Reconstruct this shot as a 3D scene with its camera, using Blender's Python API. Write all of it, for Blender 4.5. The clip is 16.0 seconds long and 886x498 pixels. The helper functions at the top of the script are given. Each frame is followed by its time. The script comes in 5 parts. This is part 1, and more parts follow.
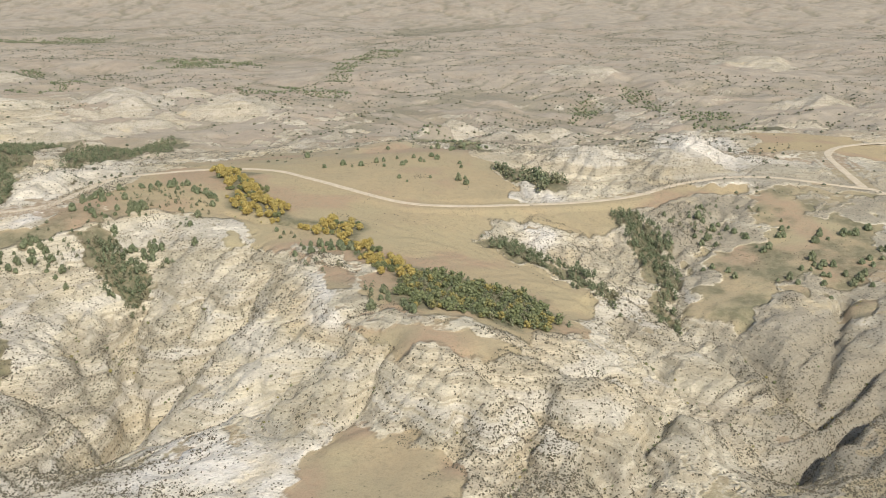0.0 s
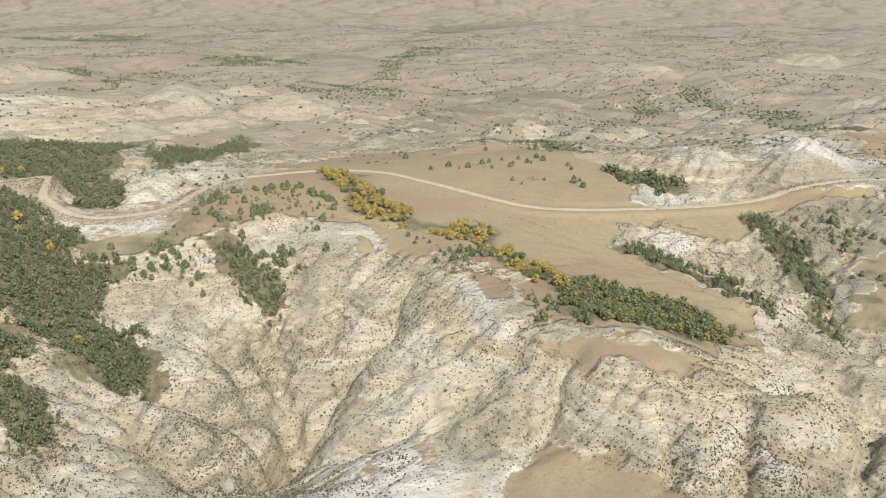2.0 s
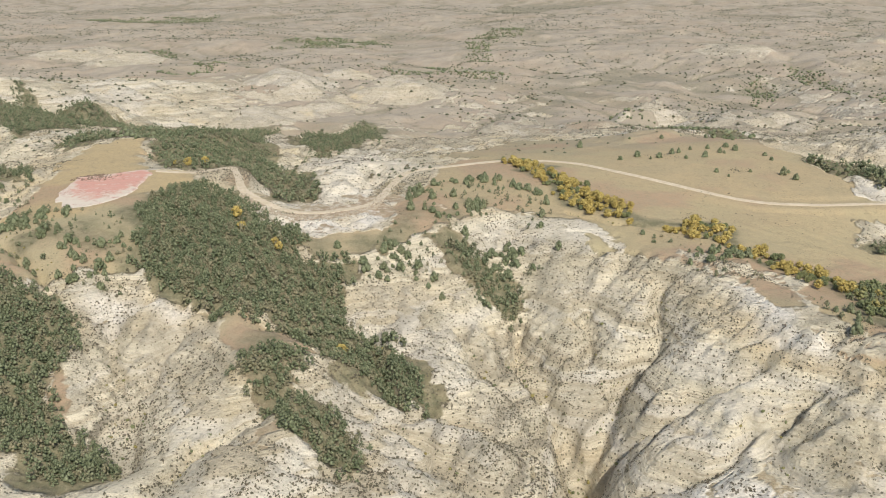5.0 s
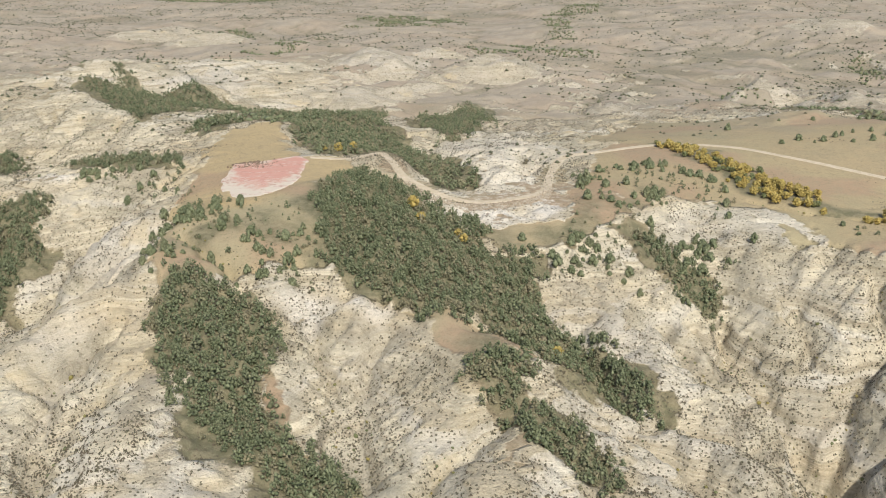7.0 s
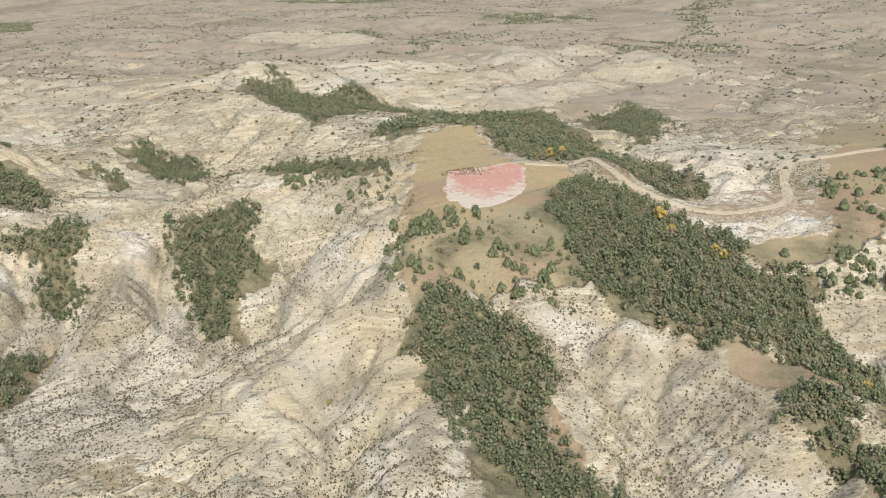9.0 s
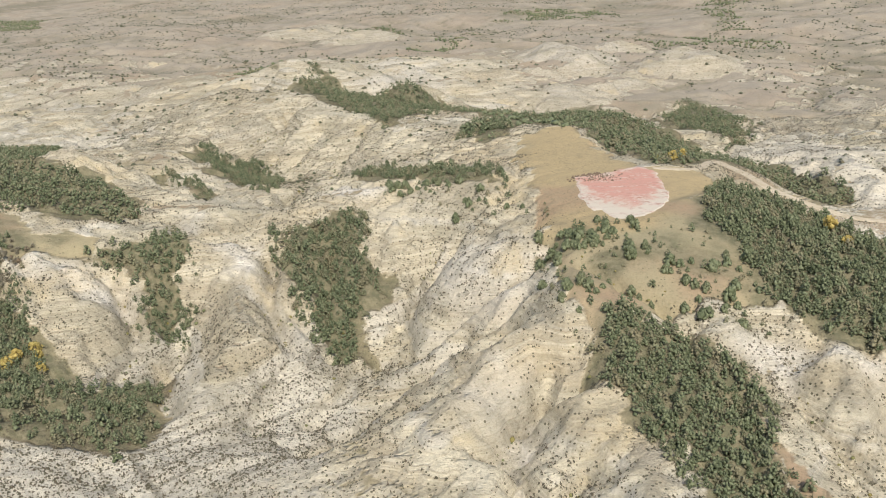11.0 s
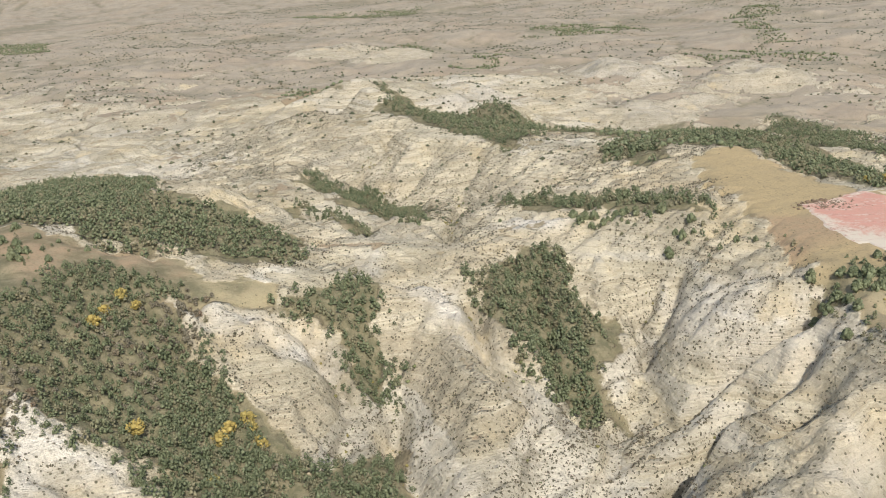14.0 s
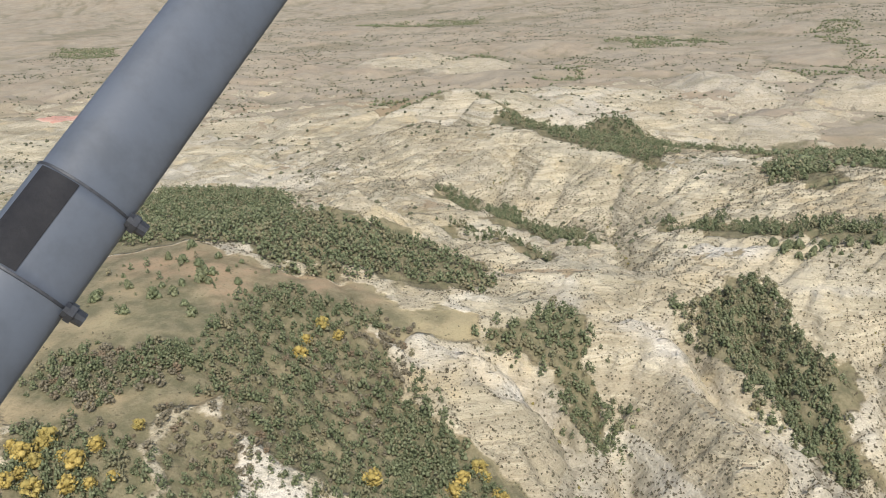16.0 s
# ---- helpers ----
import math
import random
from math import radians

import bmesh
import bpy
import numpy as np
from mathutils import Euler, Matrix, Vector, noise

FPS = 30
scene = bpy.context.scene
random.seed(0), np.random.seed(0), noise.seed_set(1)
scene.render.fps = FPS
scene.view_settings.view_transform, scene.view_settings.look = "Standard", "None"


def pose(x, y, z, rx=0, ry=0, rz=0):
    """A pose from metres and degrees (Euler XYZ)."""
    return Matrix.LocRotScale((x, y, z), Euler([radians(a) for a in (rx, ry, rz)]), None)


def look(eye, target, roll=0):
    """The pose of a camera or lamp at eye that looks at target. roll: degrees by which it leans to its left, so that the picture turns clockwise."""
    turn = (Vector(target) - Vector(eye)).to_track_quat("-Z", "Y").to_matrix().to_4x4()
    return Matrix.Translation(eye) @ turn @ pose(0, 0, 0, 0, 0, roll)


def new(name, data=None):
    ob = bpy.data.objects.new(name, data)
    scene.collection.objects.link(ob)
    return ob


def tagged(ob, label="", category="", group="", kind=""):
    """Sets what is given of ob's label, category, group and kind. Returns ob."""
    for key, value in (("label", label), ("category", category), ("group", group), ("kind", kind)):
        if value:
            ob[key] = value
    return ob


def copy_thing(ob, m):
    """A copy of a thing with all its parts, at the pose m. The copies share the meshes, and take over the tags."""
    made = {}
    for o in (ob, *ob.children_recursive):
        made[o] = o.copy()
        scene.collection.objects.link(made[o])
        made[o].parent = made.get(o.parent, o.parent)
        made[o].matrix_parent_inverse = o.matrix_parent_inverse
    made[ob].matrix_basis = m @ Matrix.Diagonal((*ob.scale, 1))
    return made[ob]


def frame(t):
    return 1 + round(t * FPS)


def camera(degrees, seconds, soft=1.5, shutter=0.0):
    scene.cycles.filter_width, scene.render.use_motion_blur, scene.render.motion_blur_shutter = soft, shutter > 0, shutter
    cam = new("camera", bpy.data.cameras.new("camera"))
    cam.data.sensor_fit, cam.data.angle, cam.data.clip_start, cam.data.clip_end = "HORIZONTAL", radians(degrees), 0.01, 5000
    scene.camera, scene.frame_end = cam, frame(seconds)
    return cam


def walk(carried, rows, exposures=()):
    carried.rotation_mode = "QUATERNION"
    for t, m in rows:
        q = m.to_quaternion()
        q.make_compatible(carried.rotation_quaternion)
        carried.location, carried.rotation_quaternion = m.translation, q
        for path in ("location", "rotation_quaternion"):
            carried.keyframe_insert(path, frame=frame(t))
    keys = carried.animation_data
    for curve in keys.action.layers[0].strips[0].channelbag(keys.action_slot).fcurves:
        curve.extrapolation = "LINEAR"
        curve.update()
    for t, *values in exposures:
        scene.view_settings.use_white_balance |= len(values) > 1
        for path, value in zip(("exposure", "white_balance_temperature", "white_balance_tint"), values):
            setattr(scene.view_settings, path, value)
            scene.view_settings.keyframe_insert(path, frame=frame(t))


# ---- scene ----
cam = camera(51.3, 16.0, soft=1.0)
METRES, EYE, TILT, LEAN, TURN = 600.0, 204.0, -17.0, 0.0, 0.0
ROWS = [
    (0.0, 0.0, 0.0, 0.0, 0.0, 0.0, -0.0),
    (0.5, -0.0293, 0.0013, 0.0015, 0.16, 0.04, -0.01),
    (1.0, -0.0589, 0.0104, 0.0036, 0.27, 0.0, -0.04),
    (1.5, -0.0884, 0.0198, 0.0058, 0.39, 0.01, -0.06),
    (2.0, -0.1179, 0.0286, 0.0081, 0.79, -0.18, -0.15),
    (2.5, -0.1476, 0.0369, 0.0103, 1.3, -0.35, -0.29),
    (3.0, -0.177, 0.0456, 0.0128, 1.92, -0.69, -0.35),
    (3.5, -0.2066, 0.0543, 0.0153, 2.48, -1.01, -0.38),
    (6.0, -0.3565, 0.0974, 0.0268, 3.9, -1.79, -0.49),
    (6.5, -0.3862, 0.1068, 0.0291, 5.06, -2.29, -0.49),
    (7.0, -0.4161, 0.115, 0.0316, 5.64, -2.72, -0.47),
    (7.5, -0.446, 0.1235, 0.0338, 6.74, -2.56, 0.09),
    (8.0, -0.4755, 0.1315, 0.0362, 9.35, -2.46, 0.59),
    (8.5, -0.5054, 0.1411, 0.0385, 10.92, -2.81, -0.3),
    (9.0, -0.5353, 0.1491, 0.0408, 11.43, -2.92, -0.65),
    (11.5, -0.6866, 0.1939, 0.051, 10.25, -3.12, -0.16),
    (12.0, -0.717, 0.2027, 0.0532, 9.32, -3.06, 0.09),
    (12.5, -0.7473, 0.2118, 0.0553, 8.16, -2.85, 0.63),
    (13.0, -0.7778, 0.2202, 0.0574, 8.66, -2.4, 0.79),
    (13.5, -0.8081, 0.2291, 0.0598, 9.31, -2.1, 0.94),
    (14.0, -0.8383, 0.237, 0.0624, 9.47, -2.04, 0.77),
    (14.5, -0.8686, 0.2448, 0.0651, 9.98, -2.75, -0.03),
    (15.0, -0.8991, 0.253, 0.0677, 10.25, -2.33, -0.27),
    (15.5, -0.9292, 0.2605, 0.0704, 10.57, -1.83, -0.37),
    (16.0, -0.9597, 0.2678, 0.0728, 11.6, -1.45, -0.48),
]
walk(cam, [(t, pose(0, 0, EYE, TILT, LEAN, TURN) @ pose(METRES * x, METRES * y, METRES * z, 90 + pitch, roll, yaw)) for t, x, y, z, yaw, pitch, roll in ROWS])

# ---- daylight ----
SUN_AZ, SUN_EL = 159.0, 45.0   # degrees clockwise from +y, and above the horizon
world = bpy.data.worlds.new("world")
scene.world = world
world.use_nodes = True
wn = world.node_tree
sky = wn.nodes.new("ShaderNodeTexSky")
sky.sky_type = "NISHITA"
sky.sun_disc = False
sky.sun_elevation, sky.sun_rotation = radians(SUN_EL), radians(SUN_AZ)
sky.dust_density, sky.air_density = 2.0, 1.0
wn.nodes["Background"].inputs[1].default_value = 0.12
wn.links.new(sky.outputs[0], wn.nodes["Background"].inputs[0])
sun = new("sun", bpy.data.lights.new("sun", "SUN"))
sun.data.energy, sun.data.angle, sun.data.color = 3.6, radians(0.6), (1.0, 0.95, 0.88)
sd = Vector((math.sin(radians(SUN_AZ)) * math.cos(radians(SUN_EL)), math.cos(radians(SUN_AZ)) * math.cos(radians(SUN_EL)), math.sin(radians(SUN_EL))))
sun.matrix_world = look(sd * 900, (0, 0, 0))
scene.view_settings.exposure = 0.06


# ---- materials ----
def material(name, rough=0.9, metal=0.0):
    m = bpy.data.materials.new(name)
    m.use_nodes = True
    b = m.node_tree.nodes["Principled BSDF"]
    b.inputs["Roughness"].default_value, b.inputs["Metallic"].default_value = rough, metal
    b.inputs["Specular IOR Level"].default_value = 0.25
    return m, m.node_tree, b


class Nodes:
    """Short ways to write node graphs."""
    def __init__(self, tree):
        self.t = tree

    def put(self, sock, v):
        if hasattr(v, "is_output"):
            self.t.links.new(v, sock)
        else:
            sock.default_value = v

    def noise(self, scale, detail=5, rough=0.6, vec=None, dist=0.0):
        n = self.t.nodes.new("ShaderNodeTexNoise")
        n.inputs["Scale"].default_value, n.inputs["Detail"].default_value = scale, detail
        n.inputs["Roughness"].default_value, n.inputs["Distortion"].default_value = rough, dist
        if vec is not None:
            self.put(n.inputs["Vector"], vec)
        return n.outputs["Fac"]

    def cells(self, scale, vec):
        n = self.t.nodes.new("ShaderNodeTexVoronoi")
        n.inputs["Scale"].default_value = scale
        self.put(n.inputs["Vector"], vec)
        return n.outputs["Distance"], n.outputs["Color"]

    def step(self, v, a, b, lo=0.0, hi=1.0):
        n = self.t.nodes.new("ShaderNodeMapRange")
        n.interpolation_type = "SMOOTHSTEP"
        self.put(n.inputs["Value"], v)
        for k, x in zip(("From Min", "From Max", "To Min", "To Max"), (a, b, lo, hi)):
            n.inputs[k].default_value = x
        return n.outputs[0]

    def mix(self, f, a, b, kind="MIX"):
        n = self.t.nodes.new("ShaderNodeMix")
        n.data_type, n.blend_type = "RGBA", kind
        self.put(n.inputs[0], f), self.put(n.inputs[6], a), self.put(n.inputs[7], b)
        return n.outputs[2]

    def math(self, op, a, b=0.0):
        n = self.t.nodes.new("ShaderNodeMath")
        n.operation = op
        self.put(n.inputs[0], a), self.put(n.inputs[1], b)
        return n.outputs[0]

    def attr(self, name):
        n = self.t.nodes.new("ShaderNodeAttribute")
        n.attribute_name = name
        return n.outputs["Fac"]

    def position(self, sx=1, sy=1, sz=1):
        g = self.t.nodes.new("ShaderNodeNewGeometry")
        m = self.t.nodes.new("ShaderNodeMapping")
        self.t.links.new(g.outputs["Position"], m.inputs["Vector"])
        m.inputs["Scale"].default_value = (sx, sy, sz)
        return m.outputs[0]

    def island(self):
        return self.t.nodes.new("ShaderNodeNewGeometry").outputs["Random Per Island"]

    def bump(self, hgt, strength, dist):
        n = self.t.nodes.new("ShaderNodeBump")
        n.inputs["Strength"].default_value, n.inputs["Distance"].default_value = strength, dist
        self.put(n.inputs["Height"], hgt)
        return n.outputs[0]


def rgb(r, g, b):
    return (r, g, b, 1.0)


def ground_material():
    m, t, b = material("badland_ground", 0.95)
    n = Nodes(t)
    p = n.position()
    beds = n.noise(1.0, 4, 0.65, n.position(0.006, 0.006, 0.42))
    beds_fine = n.noise(1.0, 3, 0.7, n.position(0.012, 0.012, 1.5))
    blotch = n.noise(0.03, 5, 0.6, p)
    mottle = n.noise(0.22, 5, 0.7, p)
    grain = n.noise(1.3, 4, 0.7, p)
    clay = n.mix(n.step(beds, 0.40, 0.60), rgb(0.52, 0.45, 0.315), rgb(0.735, 0.66, 0.485))
    clay = n.mix(n.step(beds_fine, 0.54, 0.64, 0, 0.55), clay, rgb(0.40, 0.33, 0.225))
    thick = n.noise(1.0, 3, 0.5, n.position(0.004, 0.004, 0.13))
    clay = n.mix(n.step(thick, 0.56, 0.62, 0, 0.45), clay, rgb(0.79, 0.745, 0.64))
    clay = n.mix(n.step(thick, 0.44, 0.36, 0, 0.45), clay, rgb(0.60, 0.49, 0.31))
    clay = n.mix(n.step(blotch, 0.45, 0.72, 0, 0.5), clay, rgb(0.43, 0.395, 0.315))
    clay = n.mix(n.step(mottle, 0.50, 0.75, 0, 0.4), clay, rgb(0.40, 0.35, 0.245))
    pale = n.mix(n.step(mottle, 0.45, 0.7), rgb(0.82, 0.765, 0.655), rgb(0.68, 0.62, 0.51))
    clay = n.mix(n.attr("pale"), clay, pale)
    clay = n.mix(n.math("MULTIPLY", n.attr("plain"), 0.6), clay, n.mix(n.step(mottle, 0.4, 0.68), rgb(0.49, 0.432, 0.33), rgb(0.37, 0.328, 0.254)))
    sage_zone = n.step(n.noise(0.024, 5, 0.68, n.position(1.0, 1.0, 2.2)), 0.47, 0.62, 0, 0.55)
    clay = n.mix(sage_zone, clay, n.mix(n.step(mottle, 0.38, 0.62), rgb(0.30, 0.27, 0.185), rgb(0.45, 0.40, 0.285)))
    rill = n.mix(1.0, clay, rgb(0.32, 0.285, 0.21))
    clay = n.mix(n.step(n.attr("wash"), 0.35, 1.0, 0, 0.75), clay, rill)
    straw = n.mix(n.step(blotch, 0.35, 0.68), rgb(0.405, 0.322, 0.193), rgb(0.35, 0.295, 0.185))
    straw = n.mix(n.step(mottle, 0.42, 0.72, 0, 0.6), straw, rgb(0.32, 0.27, 0.17))
    straw = n.mix(n.step(n.noise(0.012, 5, 0.65, p), 0.46, 0.62, 0, 0.5), straw, rgb(0.37, 0.335, 0.20))
    straw = n.mix(n.attr("plain"), straw, n.mix(n.step(blotch, 0.35, 0.65), rgb(0.425, 0.362, 0.27), rgb(0.345, 0.302, 0.232)))
    straw = n.mix(n.attr("gold"), straw, n.mix(n.step(mottle, 0.4, 0.7), rgb(0.47, 0.365, 0.20), rgb(0.41, 0.325, 0.185)))
    straw = n.mix(n.attr("rust"), straw, n.mix(n.step(mottle, 0.4, 0.65), rgb(0.39, 0.265, 0.175), rgb(0.36, 0.275, 0.18)))
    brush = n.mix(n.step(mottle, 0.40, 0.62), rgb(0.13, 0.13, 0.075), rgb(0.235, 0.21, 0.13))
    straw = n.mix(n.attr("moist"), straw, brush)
    tuft = n.noise(0.62, 2, 0.5, p)
    tuft_patch = n.step(n.noise(0.045, 4, 0.65, p), 0.34, 0.6)
    tufts = n.math("MULTIPLY", n.step(tuft, 0.54, 0.64), tuft_patch)
    bush, bush_pick = n.cells(0.55, p)
    bushes = n.math("MULTIPLY", n.step(bush, 0.29, 0.20), n.step(n.math("ADD", n.math("ADD", bush_pick, n.math("MULTIPLY", n.math("SUBTRACT", beds, 0.5), -1.6)), n.math("MULTIPLY", tuft_patch, 0.5)), 0.62, 0.68))
    clay = n.mix(n.math("MULTIPLY", tufts, 0.4), clay, rgb(0.24, 0.21, 0.145))
    clay = n.mix(n.math("MULTIPLY", bushes, 0.85), clay, rgb(0.12, 0.108, 0.066))
    ochre = n.step(n.noise(0.021, 4, 0.6, p), 0.58, 0.70, 0, 0.6)
    clay = n.mix(ochre, clay, n.mix(n.step(mottle, 0.4, 0.7), rgb(0.66, 0.54, 0.33), rgb(0.58, 0.50, 0.34)))
    straw = n.mix(n.math("MULTIPLY", tufts, 0.35), straw, rgb(0.20, 0.175, 0.10))
    straw = n.mix(n.math("MULTIPLY", n.step(bush, 0.24, 0.16), n.step(n.math("ADD", bush_pick, n.math("MULTIPLY", tuft_patch, 0.3)), 0.92, 0.97, 0, 0.75)), straw, rgb(0.15, 0.135, 0.08))
    edge = n.math("ADD", n.attr("grass"), n.math("MULTIPLY", n.math("SUBTRACT", mottle, 0.5), 0.9))
    col = n.mix(n.step(edge, 0.38, 0.62), clay, straw)
    col = n.mix(n.step(grain, 0.42, 0.72, 0, 0.35), col, n.mix(1.0, col, rgb(0.55, 0.52, 0.45), "MULTIPLY"))
    t.links.new(col, b.inputs["Base Color"])
    relief = n.math("ADD", n.math("MULTIPLY", mottle, 2.2), n.math("ADD", n.math("MULTIPLY", grain, 0.6), n.math("MULTIPLY", beds_fine, 1.0)))
    relief = n.math("MULTIPLY", relief, n.step(n.attr("grass"), 0.2, 0.8, 1.0, 0.25))
    t.links.new(n.bump(relief, 0.9, 1.2), b.inputs["Normal"])
    return m


def leaf_material(name, dark, light, other, rough=0.75):
    m, t, b = material(name, rough)
    n = Nodes(t)
    c = n.mix(n.island(), rgb(*dark), rgb(*light))
    c = n.mix(n.step(n.attr("tint"), 0.35, 1.0, 0, 0.9), c, rgb(*other))
    g = n.noise(1.7, 4, 0.7, n.position())
    c = n.mix(n.step(g, 0.4, 0.7, 0, 0.5), c, n.mix(1.0, c, rgb(0.5, 0.5, 0.45), "MULTIPLY"))
    t.links.new(c, b.inputs["Base Color"])
    t.links.new(n.bump(g, 0.6, 0.4), b.inputs["Normal"])
    return m


def grain_material(name, a, c2, scale, rough=0.9, bump=0.5, metal=0.0):
    m, t, b = material(name, rough, metal)
    n = Nodes(t)
    p = n.position()
    c = n.mix(n.step(n.noise(scale, 5, 0.65, p), 0.35, 0.68), rgb(*a), rgb(*c2))
    c = n.mix(n.step(n.noise(scale * 7, 4, 0.7, p), 0.4, 0.75, 0, 0.4), c, n.mix(1.0, c, rgb(0.6, 0.57, 0.52), "MULTIPLY"))
    t.links.new(c, b.inputs["Base Color"])
    t.links.new(n.bump(n.noise(scale * 5, 4, 0.7, p), bump, 0.3), b.inputs["Normal"])
    return m


GROUND = ground_material()
JUNIPER = leaf_material("juniper_foliage", (0.11, 0.133, 0.068), (0.238, 0.264, 0.15), (0.28, 0.25, 0.155))
DARKJUNIPER = leaf_material("far_juniper_foliage", (0.10, 0.11, 0.066), (0.18, 0.185, 0.115), (0.19, 0.165, 0.105))
ASH = leaf_material("ash_foliage", (0.12, 0.14, 0.06), (0.23, 0.25, 0.12), (0.33, 0.27, 0.09))
COTTONWOOD = leaf_material("golden_foliage", (0.33, 0.25, 0.07), (0.57, 0.44, 0.145), (0.33, 0.31, 0.12))
BROWNBRUSH = leaf_material("bare_brush", (0.17, 0.15, 0.105), (0.28, 0.25, 0.175), (0.235, 0.175, 0.115))
SAGE = leaf_material("sagebrush", (0.10, 0.09, 0.056), (0.185, 0.165, 0.108), (0.145, 0.115, 0.077))
BARK = grain_material("bark", (0.13, 0.10, 0.075), (0.22, 0.18, 0.14), 3.0)
GRAVEL = grain_material("road_gravel", (0.53, 0.445, 0.31), (0.63, 0.54, 0.395), 0.25)
CLOD = grain_material("brown_soil", (0.26, 0.19, 0.13), (0.17, 0.12, 0.085), 0.8)
STONE = grain_material("rubble_stone", (0.50, 0.44, 0.34), (0.36, 0.29, 0.20), 0.8)


# ---- terrain arithmetic ----
table = np.random.RandomState(7).rand(256, 256)


def vnoise(x, y, size):
    x, y = np.asarray(x) / size + 1000.3, np.asarray(y) / size + 1000.7
    i, j = np.floor(x).astype(int), np.floor(y).astype(int)
    u, v = x - i, y - j
    u, v = u * u * (3 - 2 * u), v * v * (3 - 2 * v)
    a, b = table[i & 255, j & 255], table[(i + 1) & 255, j & 255]
    c, d = table[i & 255, (j + 1) & 255], table[(i + 1) & 255, (j + 1) & 255]
    return (a * (1 - u) + b * u) * (1 - v) + (c * (1 - u) + d * u) * v - 0.5


def fbm(x, y, size, octaves=4):
    s, a = 0.0, 1.0
    for k in range(octaves):
        s = s + a * vnoise(x + 31.7 * k, y - 17.3 * k, size)
        size, a = size * 0.47, a * 0.52
    return s


def smooth(a, b, v):
    t = np.clip((v - a) / (b - a), 0, 1)
    return t * t * (3 - 2 * t)


def inside(poly, x, y, soft):
    """1 inside the outline, 0 outside, soft metres wide at its edge."""
    p = np.array(poly, float)
    out = np.zeros(x.shape)
    lo, hi = p.min(0) - 2 * soft - 20, p.max(0) + 2 * soft + 20
    pick = (x > lo[0]) & (x < hi[0]) & (y > lo[1]) & (y < hi[1])
    if not pick.any():
        return out
    px, py = x[pick], y[pick]
    d, odd = np.full(px.shape, 1e9), np.zeros(px.shape, bool)
    for (ax, ay), (bx, by) in zip(p, np.roll(p, -1, 0)):
        ex, ey = bx - ax, by - ay
        t = np.clip(((px - ax) * ex + (py - ay) * ey) / (ex * ex + ey * ey + 1e-9), 0, 1)
        d = np.minimum(d, np.hypot(px - ax - t * ex, py - ay - t * ey))
        if ay != by:
            odd ^= ((ay > py) != (by > py)) & (px < ex * (py - ay) / (by - ay) + ax)
    out[pick] = smooth(-soft, soft, np.where(odd, d, -d))
    return out


def dense(line, step):
    p = np.array(line, float)
    out = [p[0]]
    for a, b in zip(p[:-1], p[1:]):
        k = max(1, int(np.hypot(*(b - a)[:2]) / step))
        out += [a + (b - a) * (i + 1) / k for i in range(k)]
    return np.array(out)


def curve(line, step):
    """A smooth line through the given places (Catmull-Rom)."""
    p = np.array(line, float)
    p = np.vstack([2 * p[0] - p[1], p, 2 * p[-1] - p[-2]])
    out = []
    for i in range(1, len(p) - 2):
        k = max(2, int(np.hypot(*(p[i + 1] - p[i])[:2]) / step))
        for t in np.arange(k) / k:
            a, b, c, d = p[i - 1], p[i], p[i + 1], p[i + 2]
            out.append(0.5 * (2 * b + (c - a) * t + (2 * a - 5 * b + 4 * c - d) * t * t + (3 * b - a - 3 * c + d) * t ** 3))
    return np.array(out + [p[-2]])


# ---- the plan: crests, spurs, gullies and benches, each a line of x, y, height ----
anchors = []


def landform(name, line):
    anchors.extend(dense(line, 16))


landform("rim_bench", [(-36, 384, 55), (-13, 365, 55), (16, 364, 53), (35, 359, 50), (46, 353, 47)])
landform("rim_knob", [(-86, 472, 54), (-67, 463, 55), (-46, 429, 56), (-36, 384, 55)])
landform("slope_toe", [(-101, 327, 27), (-74, 325, 31), (-55, 331, 33), (-32, 326, 35)])
landform("white_bowl", [(-119, 327, 23), (-82, 311, 29), (-61, 313, 30), (-35, 317, 33)])
landform("near_knoll", [(-31, 316, 33), (-18, 306, 31), (-5, 291, 33), (3, 277, 32)])
landform("east_spur", [(43, 344, 49), (74, 351, 38), (92, 323, 32), (105, 295, 28)])
landform("east_gully", [(94, 412, 33), (105, 378, 31), (121, 352, 27), (135, 320, 26)])
landform("far_east_spur", [(120, 440, 31), (142, 415, 29), (153, 370, 26), (150, 335, 25)])
landform("tree_gully", [(118, 593, 50), (128, 530, 39), (124, 468, 33), (136, 434, 30), (151, 409, 28), (161, 365, 26)])
landform("east_knoll", [(192, 551, 43), (207, 523, 41), (218, 484, 37), (219, 442, 33)])
landform("draw", [(23, 537, 45), (55, 515, 40), (84, 486, 36), (93, 434, 33)])
landform("creek", [(-148, 650, 61), (-109, 569, 57), (-46, 501, 54), (-1, 453, 50), (43, 424, 43), (65, 416, 38)])
landform("meadow", [(-72, 622, 59), (-9, 560, 52), (30, 545, 45)])
landform("red_hill", [(-62, 693, 60), (-15, 722, 61), (21, 741, 60), (47, 645, 58)])
landform("east_butte", [(160, 721, 59), (248, 923, 47), (280, 846, 55), (329, 812, 56), (404, 843, 50)])
landform("back_draw", [(91, 713, 58), (58, 805, 51), (11, 1095, 11), (-53, 1016, 19)])
landform("front_slope", [(-54, 361, 44), (-19, 334, 41), (14, 313, 44), (45, 308, 40), (74, 293, 32)])
landform("left_slope", [(-184, 399, 32), (-154, 394, 26), (-120, 398, 27), (-85, 387, 43)])
